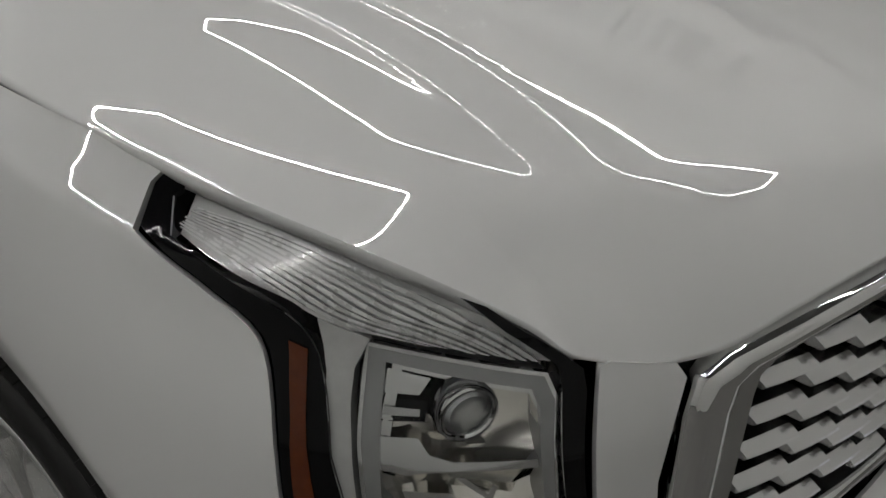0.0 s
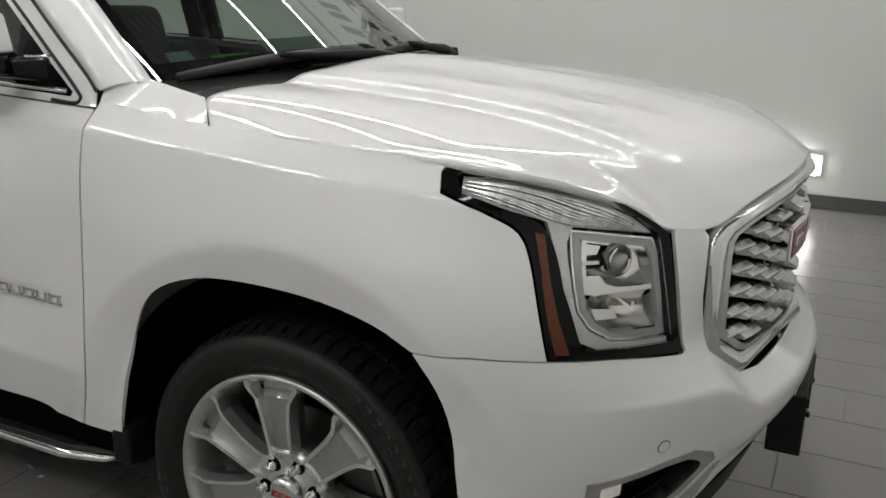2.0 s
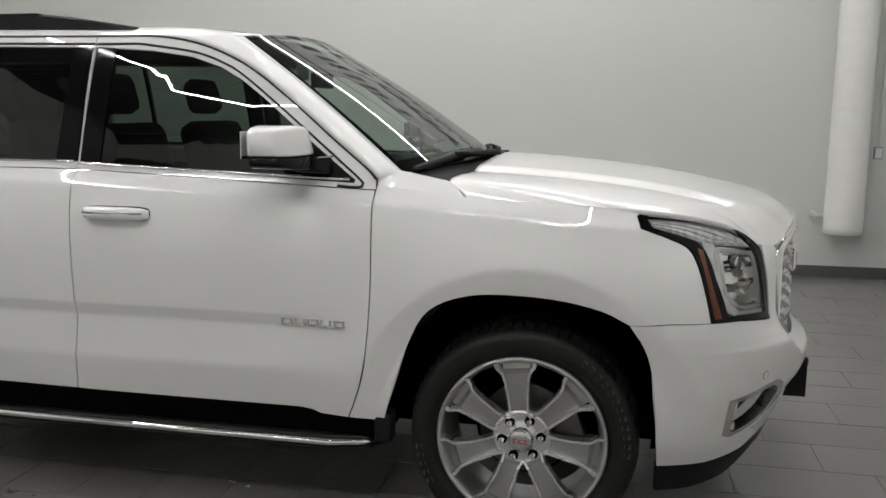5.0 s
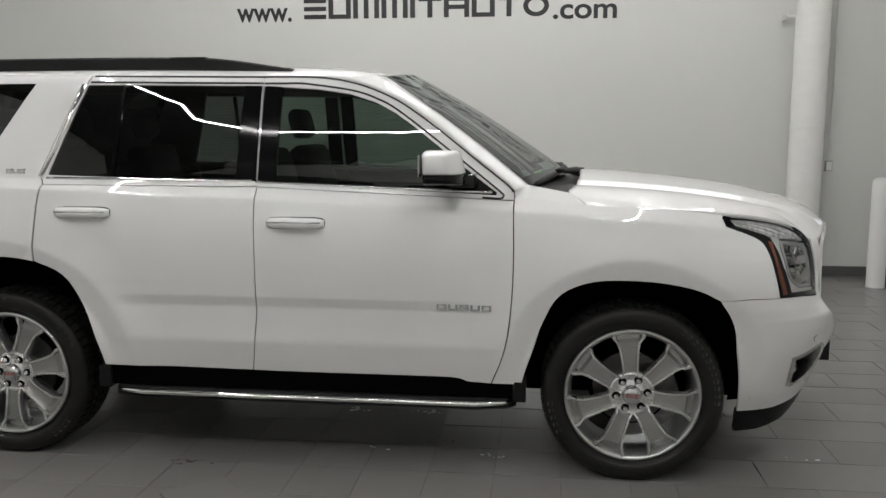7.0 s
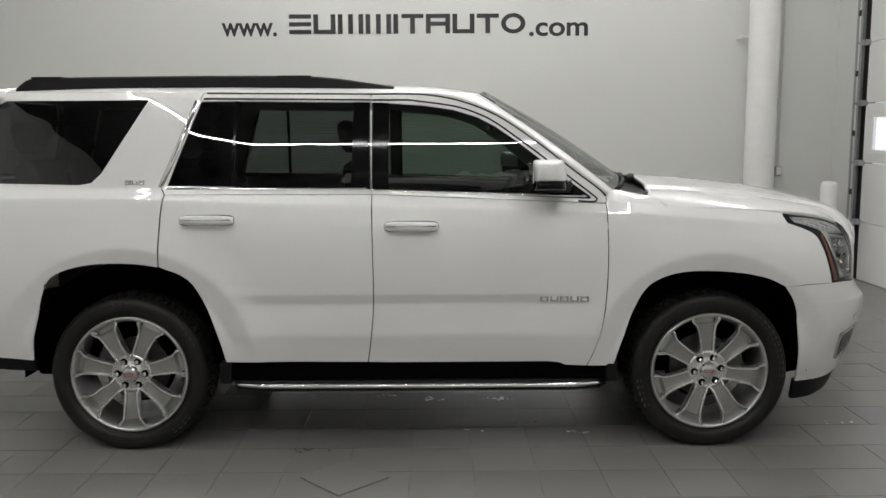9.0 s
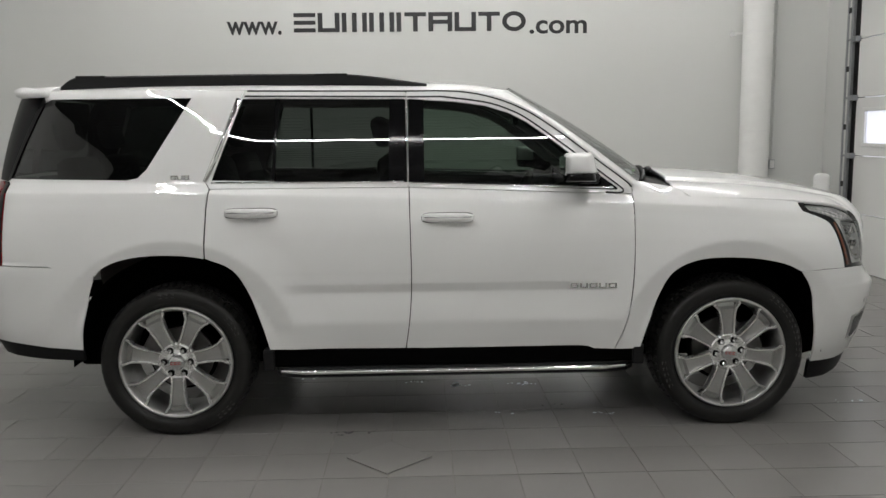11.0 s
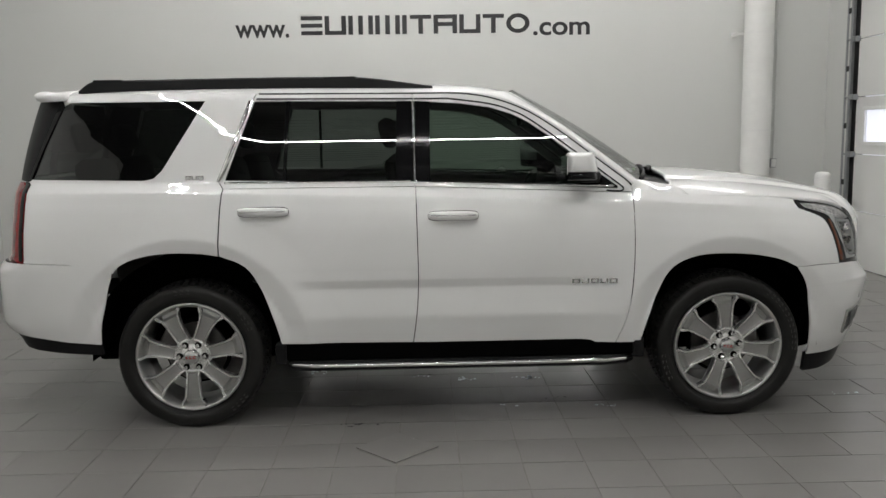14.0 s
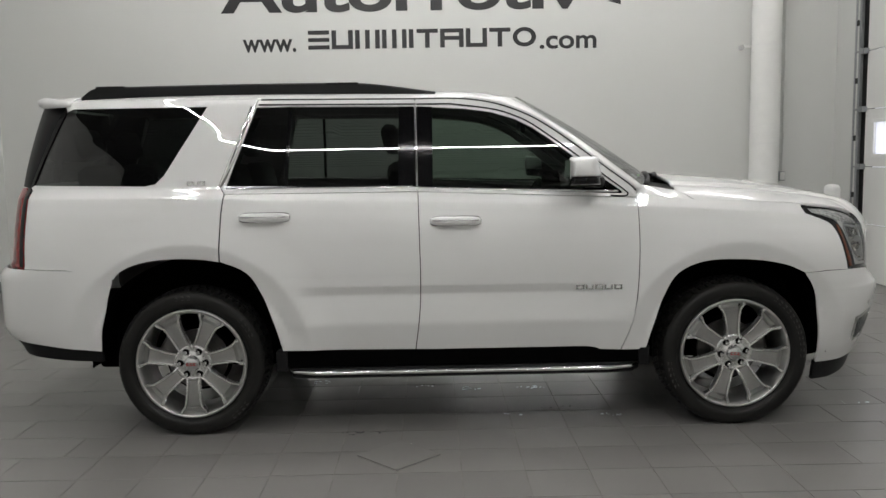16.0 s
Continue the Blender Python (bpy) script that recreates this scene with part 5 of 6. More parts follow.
# ---------------------------------------------------------------- car: running boards, mirrors, handles, rails
def build_boards():
    for s in (-1, 1):
        bm = bmesh.new()
        box(bm, -0.985, 0.985, -0.955, -0.70, 0.36, 0.452, 0.008)
        rows = []
        rocker = bm
        bm2 = bmesh.new()
        # board: flat step with tapered ends
        xs = [-0.955, -0.93, -0.80, 0.78, 0.92, 0.96]
        ys = [-0.90, -0.955, -0.982, -0.982, -0.95, -0.90]
        rows = [[(x, -0.76, 0.356), (x, y + 0.01, 0.356), (x, y, 0.346), (x, y, 0.314), (x, y + 0.02, 0.302), (x, -0.76, 0.302)] for x, y in zip(xs, ys)]
        vs = loft(bm2, rows, True)
        bm2.faces.new(vs[0])
        bm2.faces.new(vs[-1][::-1])
        bmesh.ops.recalc_face_normals(bm2, faces=bm2.faces[:])
        bm3 = bmesh.new()
        pts = [(-0.945, -0.915, 0.339), (-0.92, -0.955, 0.338), (-0.80, -0.985, 0.337), (0.0, -0.986, 0.336), (0.78, -0.985, 0.336), (0.90, -0.957, 0.337), (0.945, -0.92, 0.339)]
        tube(bm3, pts, [0.008, 0.011, 0.0130, 0.0130, 0.0130, 0.011, 0.008], 10)
        bm4 = bmesh.new()
        for k in range(46):
            x = -0.80 + 1.58 * k / 45
            box(bm4, x - 0.004, x + 0.004, -0.955, -0.82, 0.355, 0.3595)
        if s > 0:
            trio = []
            for b in (bm, bm2, bm3, bm4):
                trio.append(mirrored(b))
                b.free()
            bm, bm2, bm3, bm4 = trio
        # rocker is near-black: the shadow under the doors is put into its colour
        part("rocker_panel", bm, SHADE_LINER, car)
        b = part("running_board", bm2, PLASTIC, car, "black running board with a chrome edge")
        part("chrome_edge", bm3, CHROME, b, smooth=True)
        t = part("tread_ribs", bm4, SEAL, b)
        # mud guard stubs at the ends
        for x in (-0.985, 0.975):
            bm = bmesh.new()
            box(bm, x - 0.03, x + 0.03, s * 0.93 - 0.04, s * 0.93 + 0.04, 0.345, 0.455, 0.008)
            part("board_bracket", bm, PLASTIC, car)


build_boards()


def build_mirror(s):
    e = thing_part("wing_mirror", car, "white wing mirror with a black lower half")

    def out(bm, name, m, label="", smooth=True):
        if s > 0:
            b2 = mirrored(bm)
            bm.free()
            bm = b2
        return part(name, bm, m, e, label, smooth)

    # cap: rounded block, lofted from the inner side outwards
    def section(y, x0, x1, z0, z1, r):
        pts = []
        y = -0.93 + (y + 0.93) * 0.87
        for cx, cz, a0 in ((x1 - r - 0.28 * (z1 - z0), z1 - r, 0), (x0 + r + 0.10 * (z1 - z0), z1 - r, 90), (x0 + r, z0 + r * 0.4, 180), (x1 - r, z0 + r * 0.4, 270)):
            rr = r if a0 < 180 else r * 0.4
            for k in range(5):
                a = math.radians(a0 + 22.5 * k)
                pts.append((cx + rr * math.cos(a), y, cz + rr * math.sin(a)))
        return pts
    secs = [(-0.938, 0.605, 0.722, 1.373, 1.452, 0.012), (-0.950, 0.575, 0.735, 1.372, 1.464, 0.016), (-1.00, 0.553, 0.742, 1.372, 1.471, 0.018), (-1.08, 0.545, 0.735, 1.372, 1.473, 0.018), (-1.14, 0.547, 0.715, 1.372, 1.467, 0.018), (-1.172, 0.556, 0.692, 1.373, 1.459, 0.016), (-1.182, 0.566, 0.675, 1.378, 1.450, 0.012)]
    bm = bmesh.new()
    vs = loft(bm, [section(*q) for q in secs], True)
    bm.faces.new(vs[0])
    bm.faces.new(vs[-1][::-1])
    bmesh.ops.recalc_face_normals(bm, faces=bm.faces[:])
    out(bm, "mirror_cap", PAINT)
    secs = [(-0.93, 0.60, 0.735, 1.318, 1.371, 0.014), (-1.0, 0.556, 0.738, 1.322, 1.3705, 0.012), (-1.12, 0.553, 0.72, 1.328, 1.3705, 0.012), (-1.176, 0.568, 0.680, 1.342, 1.372, 0.008)]
    bm = bmesh.new()
    vs = loft(bm, [section(*q) for q in secs], True)
    bm.faces.new(vs[0])
    bm.faces.new(vs[-1][::-1])
    bmesh.ops.recalc_face_normals(bm, faces=bm.faces[:])
    out(bm, "lower_shell", GLOSSBLK)
    bm = bmesh.new()
    vs = loft(bm, [section(*q) for q in [(-0.84, 0.66, 0.80, 1.292, 1.36, 0.02), (-0.90, 0.65, 0.79, 1.30, 1.362, 0.02), (-0.96, 0.63, 0.745, 1.315, 1.36, 0.02)]], True)
    bm.faces.new(vs[0])
    bm.faces.new(vs[-1][::-1])
    bmesh.ops.recalc_face_normals(bm, faces=bm.faces[:])
    out(bm, "mirror_arm", GLOSSBLK)
    bm = bmesh.new()
    tube(bm, [(0.74, -0.93, 1.362), (0.755, -0.90, 1.362), (0.79, -0.86, 1.36)], 0.004, 6)
    out(bm, "chrome_pin", CHROME)
    bm = bmesh.new()
    box(bm, 0.546, 0.550, -1.15, -0.97, 1.362, 1.455, 0.001)
    out(bm, "mirror_glass", CHROME, smooth=False)


build_mirror(-1)
build_mirror(1)


def build_handles():
    for doors, x0, z0 in ((fdoor, -0.035, 1.146), (rdoor, -1.046, 1.182)):
        for s, d in ((-1, doors[0]), (1, doors[1])):
            def out(bm, name, m, label=""):
                if s > 0:
                    b2 = mirrored(bm)
                    bm.free()
                    bm = b2
                return part(name, bm, m, d, label, True)
            bm = bmesh.new()
            rows = []
            for k in range(15):
                t = -1 + 2 * k / 14
                x = x0 + 0.134 * t
                z = z0 - 0.002 * k / 14
                p = skin(x, z)
                hz = 0.026 * (1 - 0.40 * abs(t) ** 6)
                o = 0.034 * (1 - abs(t) ** 6) + 0.012
                rows.append([p + Vector((0, 0.002 - o * 0.4, -hz)), p + Vector((0, -o * 0.85, -hz * 0.8)), p + Vector((0, -o, -hz * 0.2)), p + Vector((0, -o, hz * 0.4)), p + Vector((0, -o * 0.8, hz * 0.9)), p + Vector((0, 0.0 - o * 0.4, hz))])
            vs = loft(bm, rows, True)
            bm.faces.new(vs[0])
            bm.faces.new(vs[-1][::-1])
            bmesh.ops.recalc_face_normals(bm, faces=bm.faces[:])
            h = out(bm, "door_handle", PAINT)
            # black plate just wider than the handle: the shadow round it, as colour
            if s < 0:
                edge = [(x0 + 0.1365 * math.copysign(abs(math.cos(t)) ** 0.35, math.cos(t)), z0 - 0.0015 + 0.0272 * math.copysign(abs(math.sin(t)) ** 0.6, math.sin(t))) for t in (2 * math.pi * (j + 0.5) / 28 for j in range(28))]
                panel("handle_shade", edge, SEAL, d, step=0.06, depth=0.002, lift=0.0006, twin=False)
            bm = bmesh.new()
            rows = []
            for k in range(17):
                t = -1 + 2 * k / 16
                p = skin(x0 + 0.01 + 0.055 * t, z0 - 0.012 - 0.028 * math.sqrt(max(0, 1 - t**4)))
                q = skin(x0 + 0.01 + 0.055 * t, z0 - 0.010)
                n = skin_normal(x0, z0)
                rows.append([p + n * 0.001, p.lerp(q, 0.5) + n * 0.0035, q + n * 0.003])
            loft(bm, rows)
            bmesh.ops.recalc_face_normals(bm, faces=bm.faces[:])
            out(bm, "handle_cup", PAINT)
            bm = bmesh.new()
            rows = []
            for k in range(13):
                t = -1 + 2 * k / 12
                p = skin(x0 + 0.122 * t, z0 + 0.004)
                rows.append([p + Vector((0, -0.0462 + 0.012 * abs(t) ** 6, 0.0035)), p + Vector((0, -0.0475 + 0.012 * abs(t) ** 6, 0.0)), p + Vector((0, -0.0462 + 0.012 * abs(t) ** 6, -0.0035))])
            loft(bm, rows)
            out(bm, "chrome_line", SATIN)


build_handles()


def build_rails():
    for s in (-1, 1):
        bm = bmesh.new()
        xs = arc_pts([(-2.10, 1.850), (-2.03, 1.893), (-1.9, 1.900), (-1.1, 1.906), (-0.62, 1.902), (-0.44, 1.890), (-0.28, 1.868), (-0.13, 1.846)], 5)
        rows = []
        for x, z in xs:
            y = s * 0.625
            b = roof_z(x, y) - 0.006
            rows.append([(x, y - 0.024, b), (x, y - 0.019, z - 0.008), (x, y - 0.008, z), (x, y + 0.008, z), (x, y + 0.019, z - 0.008), (x, y + 0.024, b)])
        vs = loft(bm, rows, True)
        bm.faces.new(vs[0])
        bm.faces.new(vs[-1][::-1])
        bmesh.ops.recalc_face_normals(bm, faces=bm.faces[:])
        r = part("roof_rail", bm, PLASTIC, car, "black roof rail")
        for x0, x1, top in ((-2.02, -1.86, 1.904), (-0.74, -0.56, 1.905)):
            bm = bmesh.new()
            box(bm, x0, x1, s * 0.625 - 0.0195, s * 0.625 + 0.0195, 1.87, top, 0.004)
            part("rail_foot", bm, PLASTIC, r)


build_rails()


def build_wipers():
    n = Vector((0.54, 0, 0.84))
    for v0, v1, reach in ((-0.93, -0.10, 0.30), (-0.06, 0.76, 0.22)):
        w = thing_part("wiper", car, "black wiper lying along the foot of the windscreen")
        line = [screen(1.0 - 0.03 * math.sin(math.pi * 0.6 * t), v0 + (v1 - v0) * t) + n * 0.008 for t in (j / 10 for j in range(11))]
        bm = bmesh.new()
        rows = []
        for k, p in enumerate(line):
            h = 0.004 + 0.013 * math.sin(math.pi * (0.12 + 0.76 * k / 10))
            rows.append([p + Vector((0.011, 0, -0.012)), p + Vector((0.010, 0, h * 0.3)), p + Vector((0.002, 0, h)), p + Vector((-0.008, 0, h * 0.4)), p + Vector((-0.006, 0, -0.012))])
        vs = loft(bm, rows, True)
        bm.faces.new(vs[0])
        bm.faces.new(vs[-1][::-1])
        bmesh.ops.recalc_face_normals(bm, faces=bm.faces[:])
        part("blade", bm, SEAL, w, smooth=True)
        base = screen(1.0, v1 + 0.10) + Vector((0.075, 0, -0.008))
        knee = screen(0.995, v1 * 0.62 + v0 * 0.38) + n * 0.022
        tip = screen(0.975, v1 * 0.45 + v0 * 0.55) + n * 0.020
        bm = bmesh.new()
        tube(bm, [base, base.lerp(knee, 0.35) + n * 0.010, base.lerp(knee, 0.75) + n * 0.004, knee, tip], [0.020, 0.020, 0.015, 0.011, 0.009], 8)
        part("wiper_arm", bm, PLASTIC, w, smooth=True)
        bm = bmesh.new()
        cyl(bm, base - Vector((0, 0, 0.02)), base + Vector((0, 0, 0.026)), 0.026, 0.017, seg=14)
        part("pivot", bm, PLASTIC, w)


build_wipers()


def build_extras():
    # roof fin
    bm = bmesh.new()
    rows = []
    for k in range(9):
        t = k / 8
        z = roof_z(0.10, 0)
        x = 0.09 - 0.19 * t
        h = 0.030 * (t ** 0.6) * (1 if t < 0.9 else 0.8)
        w = 0.018 * math.sin(math.pi * min(1, t * 0.6 + 0.15))
        rows.append([(x, -w, z - 0.004), (x, -w * 0.35, z + h * 0.7), (x, 0, z + h), (x, w * 0.35, z + h * 0.7), (x, w, z - 0.004)])
    vs = loft(bm, rows, True)
    bm.faces.new(vs[0])
    bm.faces.new(vs[-1][::-1])
    bmesh.ops.recalc_face_normals(bm, faces=bm.faces[:])
    part("antenna_fin", bm, PAINT, car, smooth=True)
    # name badges as plain chrome bars
    for nm, x0, z0, n, w, h in (("door_badge", 0.605, 0.765, 5, 0.250, 0.026), ("pillar_badge", -1.472, 1.352, 3, 0.100, 0.022)):
        for s in (-1, 1):
            cell = w / n
            for k in range(n):
                bm = bmesh.new()
                a, b = x0 + k * cell, x0 + (k + 0.86) * cell
                for q in ((a, b, 0, 0.24), (a, b, 0.76, 1.0), (a, a + cell * 0.2, 0.0, 1.0), (b - cell * 0.2, b, 0.0, 1.0)) if k % 2 == 0 else ((a, b, 0.0, 0.24), (a, a + cell * 0.2, 0.0, 1.0), (b - cell * 0.2, b, 0.0, 1.0)):
                    p = skin((q[0] + q[1]) / 2, z0 + h / 2)
                    box(bm, q[0], q[1], p.y - 0.005, p.y + 0.004, z0 + q[2] * h, z0 + q[3] * h)
                if s > 0:
                    b2 = mirrored(bm)
                    bm.free()
                    bm = b2
                part(nm, bm, CHROME, (fdoor[0] if s < 0 else fdoor[1]) if nm == "door_badge" else car, "chrome badge")


build_extras()


# ---------------------------------------------------------------- car: cabin
def build_cabin():
    bm = bmesh.new()
    box(bm, -2.2, 1.1, -0.57, 0.57, 0.44, 0.50, 0.01)
    part("cabin_floor", bm, SEATGREY, car)
    bm = bmesh.new()
    loft(bm, [[(x, y, roof_z(x, y * 1.0) - 0.03 - 0.02 * (abs(y) / 0.68) ** 4) for y in (-0.66 + 1.32 * k / 12 for k in range(13))] for x in (-2.1 + 2.35 * j / 14 for j in range(15))])
    part("headliner", bm, HEADLINER, car)
    bm = bmesh.new()
    rows = []
    for k in range(17):
        y = -0.80 + 1.6 * k / 16
        b = 0.02 * math.cos(y * 3.5)
        rows.append([(0.60, y, 0.75), (0.58, y, 1.10), (0.62, y, 1.20 + b), (0.72, y, 1.225 + b), (0.98, y, 1.225), (1.16, y, 1.22)])
    loft(bm, rows)
    part("dashboard", bm, SEATGREY, car, smooth=True)

    def seat(x, y, w):
        e = thing_part("seat", car)
        bm = bmesh.new()
        box(bm, x - 0.26, x + 0.24, y - w, y + w, 0.72, 0.90, 0.06)
        part("seat_cushion", bm, SEATGREY, e, smooth=True)
        bm = bmesh.new()
        m = Matrix.Translation((x - 0.26, y, 0.86)) @ Matrix.Rotation(math.radians(-14), 4, "Y")
        box(bm, -0.07, 0.07, -w, w, 0.0, 0.62, 0.06, m)
        part("seat_back", bm, SEATGREY, e, smooth=True)
        bm = bmesh.new()
        box(bm, -0.05, 0.05, -0.13, 0.13, 0.66, 0.84, 0.045, m)
        part("headrest", bm, SEATGREY, e, smooth=True)
    for y in (-0.40, 0.40):
        seat(0.05, y, 0.26)
        seat(-0.95, y, 0.25)
        seat(-1.75, y * 0.85, 0.21)
    e = thing_part("steering_wheel", car)
    bm = bmesh.new()
    c = Vector((0.50, 0.40, 1.14))
    m = Matrix.Translation(c) @ Matrix.Rotation(math.radians(-65), 4, "Y")
    pts = [m @ Vector((0.185 * math.cos(t), 0.185 * math.sin(t), 0)) for t in (2 * math.pi * k / 28 for k in range(29))]
    tube(bm, pts, 0.016, 8, False)
    part("wheel_ring", bm, SEATGREY, e, smooth=True)
    bm = bmesh.new()
    tube(bm, [m @ Vector((-0.18, 0, 0)), m @ Vector((0.18, 0, 0))], 0.018, 6)
    tube(bm, [m @ Vector((0, -0.18, 0)), m @ Vector((0, 0.18, 0))], 0.022, 6)
    cyl(bm, m @ Vector((0, 0, -0.04)), m @ Vector((0, 0, 0.03)), 0.075, 0.06, seg=16)
    part("wheel_spokes", bm, SEATGREY, e)
    # rear-view mirror with a paper tag
    bm = bmesh.new()
    box(bm, 0.40, 0.43, -0.12, 0.12, 1.62, 1.69, 0.012)
    part("rear_view_mirror", bm, GLOSSBLK, car)


build_cabin()



def build_papers():
    n = Vector((0.54, 0, 0.84)) * 0.008
    for name, u0, u1, v0, v1, m, lab in (("green_card", 0.915, 0.94, -0.76, -0.62, GREENSTK, "bright green card"), ("pale_sheet", 0.87, 0.93, -0.54, -0.22, PALEPAPER, "pale sheet of paper"),
                                         ("round_tag", 0.885, 0.925, -0.90, -0.82, PALEPAPER, "pale round tag")):
        bm = bmesh.new()
        loft(bm, [[screen(u0 + (u1 - u0) * i / 3, v0 + (v1 - v0) * k / 6) - n for i in range(4)] for k in range(7)])
        solidify(bm, 0.002)
        part(name, bm, m, car, lab)
    # paper tag hanging from the inside mirror
    bm = bmesh.new()
    p = screen(0.22, -0.62)
    box(bm, -0.045, 0.045, -0.002, 0.002, -0.06, 0.0, 0.001, Matrix.Translation(p + Vector((-0.05, 0.0, -0.02))) @ Matrix.Rotation(math.radians(80), 4, "Z"))
    part("hanging_tag", bm, PALEPAPER, car, "pale tag behind the windscreen")


build_papers()


# ---------------------------------------------------------------- room fittings
def text_mesh(body, name, size, x, z, width, material, parent, bold=0.012, flip=False):
    cu = bpy.data.curves.new(name, "FONT")
    cu.body = body
    cu.size = size
    cu.offset = bold
    cu.extrude = 0.0
    tmp = new(name + "_line", cu)
    dg = bpy.context.evaluated_depsgraph_get()
    dg.update()
    me = bpy.data.meshes.new_from_object(tmp.evaluated_get(dg))
    bpy.data.objects.remove(tmp)
    xs = [v.co.x for v in me.vertices]
    k = width / (max(xs) - min(xs))
    x0 = min(xs)
    for v in me.vertices:
        v.co = Vector((x + (v.co.x - x0) * k, WALL_Y - 0.004, z + v.co.y))
    me.materials.clear()
    me.materials.append(material)
    ob = new(name, me)
    ob.parent = parent
    return ob


def plain_word(name, x, z, width, height, shapes, parent, stroke=0.25):
    """A brand word as a row of plain uprights, bars and rings."""
    total = sum(w for w, _ in shapes)
    gap = 0.10
    u = width / (total + gap * (len(shapes) - 1))
    cx = x
    for w, kind in shapes:
        bm = bmesh.new()
        ww = w * u
        s = stroke * height
        y0, y1 = WALL_Y - 0.005, WALL_Y - 0.0005
        if kind == "ring":
            outer = [(cx + ww / 2 + ww / 2 * math.cos(t), z + height / 2 + height * 0.52 * math.sin(t)) for t in (2 * math.pi * k / 32 for k in range(32))]
            inner = [(cx + ww / 2 + (ww / 2 - s) * math.cos(t), z + height / 2 + (height * 0.52 - s * 0.85) * math.sin(t)) for t in (2 * math.pi * k / 32 for k in range(32))]
            loft(bm, [[(p[0], y0, p[1]) for p in outer] + [(outer[0][0], y0, outer[0][1])], [(p[0], y0, p[1]) for p in inner] + [(inner[0][0], y0, inner[0][1])]])
        else:
            if "l" in kind:
                box(bm, cx, cx + s, y0, y1, z, z + height)
            if "r" in kind:
                box(bm, cx + ww - s, cx + ww, y0, y1, z, z + height)
            if "m" in kind:
                box(bm, cx + ww / 2 - s / 2, cx + ww / 2 + s / 2, y0, y1, z, z + height)
            if "t" in kind:
                box(bm, cx, cx + ww, y0 - 0.0005, y1, z + height - s * 0.85, z + height)
            if "b" in kind:
                box(bm, cx, cx + ww, y0 - 0.0005, y1, z, z + s * 0.85)
            if "h" in kind:
                box(bm, cx, cx + ww, y0 - 0.0005, y1, z + height / 2 - s * 0.42, z + height / 2 + s * 0.42)
        part(name, bm, SIGNBLK, parent)
        cx += ww + gap * u


WORD_ONE = [(0.95, "thb"), (0.95, "lrb"), (1.1, "lmr"), (1.1, "lmr"), (0.25, "l"), (0.95, "mt")]
WORD_TWO = [(1.05, "lrht"), (0.95, "lrb"), (0.95, "mt"), (1.05, "ring")]


def build_sign():
    sign = thing("wall_sign", "large black lettering on the pale wall behind the car", "sign", at=(0, 0, 0))
    text_mesh("www.", "lettering", 0.30, -2.332, 2.708, 0.620, SIGNBLK, sign, 0.006)
    plain_word("sign_shape", -1.572, 2.725, 2.656, 0.215, WORD_ONE + WORD_TWO, sign)
    text_mesh(".com", "lettering", 0.30, 1.125, 2.698, 0.665, SIGNBLK, sign, 0.006)
    text_mesh("Automotive", "lettering", 0.62, -2.57, 3.165, 4.65, SIGNBLK, sign, 0.016)
    plain_word("sign_shape", -1.98, 3.86, 3.4, 0.50, WORD_ONE, sign)
    # swoosh above, a plain arc
    bm = bmesh.new()
    pts = [(-1.9 + 3.8 * k / 24, 4.62 + 0.42 * math.sin(math.pi * k / 24)) for k in range(25)]
    loft(bm, [[(x, WALL_Y - 0.004, z), (x, WALL_Y - 0.004, z - 0.10 * math.sin(math.pi * k / 24) - 0.01)] for k, (x, z) in enumerate(pts)])
    part("sign_arc", bm, SIGNBLK, sign)


build_sign()


def build_pipe():
    e = thing("wall_pipe", "white wrapped duct hanging down the wall, ending above the baseboard", "pipe", at=(3.71, 4.50, 0))
    x = y = 0.0
    r = 0.164
    bm = bmesh.new()
    n = 90
    rows = []
    for k in range(n + 1):
        z = 0.44 + (CEIL - 0.44) * k / n
        rr = r + 0.001 * math.sin(k * 1.7) + 0.001 * math.sin(k * 0.6)
        rows.append([(x + (rr + 0.0012 * math.sin(3 * a + k)) * math.cos(a), y + (rr + 0.0012 * math.sin(3 * a + k)) * math.sin(a), z) for a in (2 * math.pi * j / 28 for j in range(28))])
    vs = loft(bm, rows, True)
    bm.faces.new(vs[-1])
    bm.faces.new(vs[0][::-1])
    part("pipe_wrap", bm, INSUL, e, smooth=True)
    # wound wrap edges
    bm = bmesh.new()
    for k in range(44):
        z0 = 0.50 + k * 0.114
        pts = [(x + (r + 0.002) * math.cos(a), y + (r + 0.002) * math.sin(a), z0 + 0.035 * (a - math.pi) / math.pi) for a in (math.pi + math.pi * (j / 12) for j in range(13))]
        tube(bm, pts, 0.0022, 5)
    part("wrap_edges", bm, INSUL, e)
    for z in (2.66, 1.55, 0.60):
        bm = bmesh.new()
        rows = [[((r + 0.006) * math.cos(a), (r + 0.006) * math.sin(a), z + dz) for dz in (-0.012, 0.012)] for a in (2 * math.pi * j / 32 for j in range(33))]
        loft(bm, rows)
        part("pipe_strap", bm, WHITEP, e)
    for z in (2.66, 0.60):
        bm = bmesh.new()
        box(bm, -0.25, -0.15, 0.02, 0.05, z - 0.012, z + 0.012, 0.004)
        box(bm, -0.25, -0.23, 0.03, 0.199, z - 0.025, z + 0.025, 0.003)
        part("pipe_bracket", bm, WHITEP, e)


build_pipe()


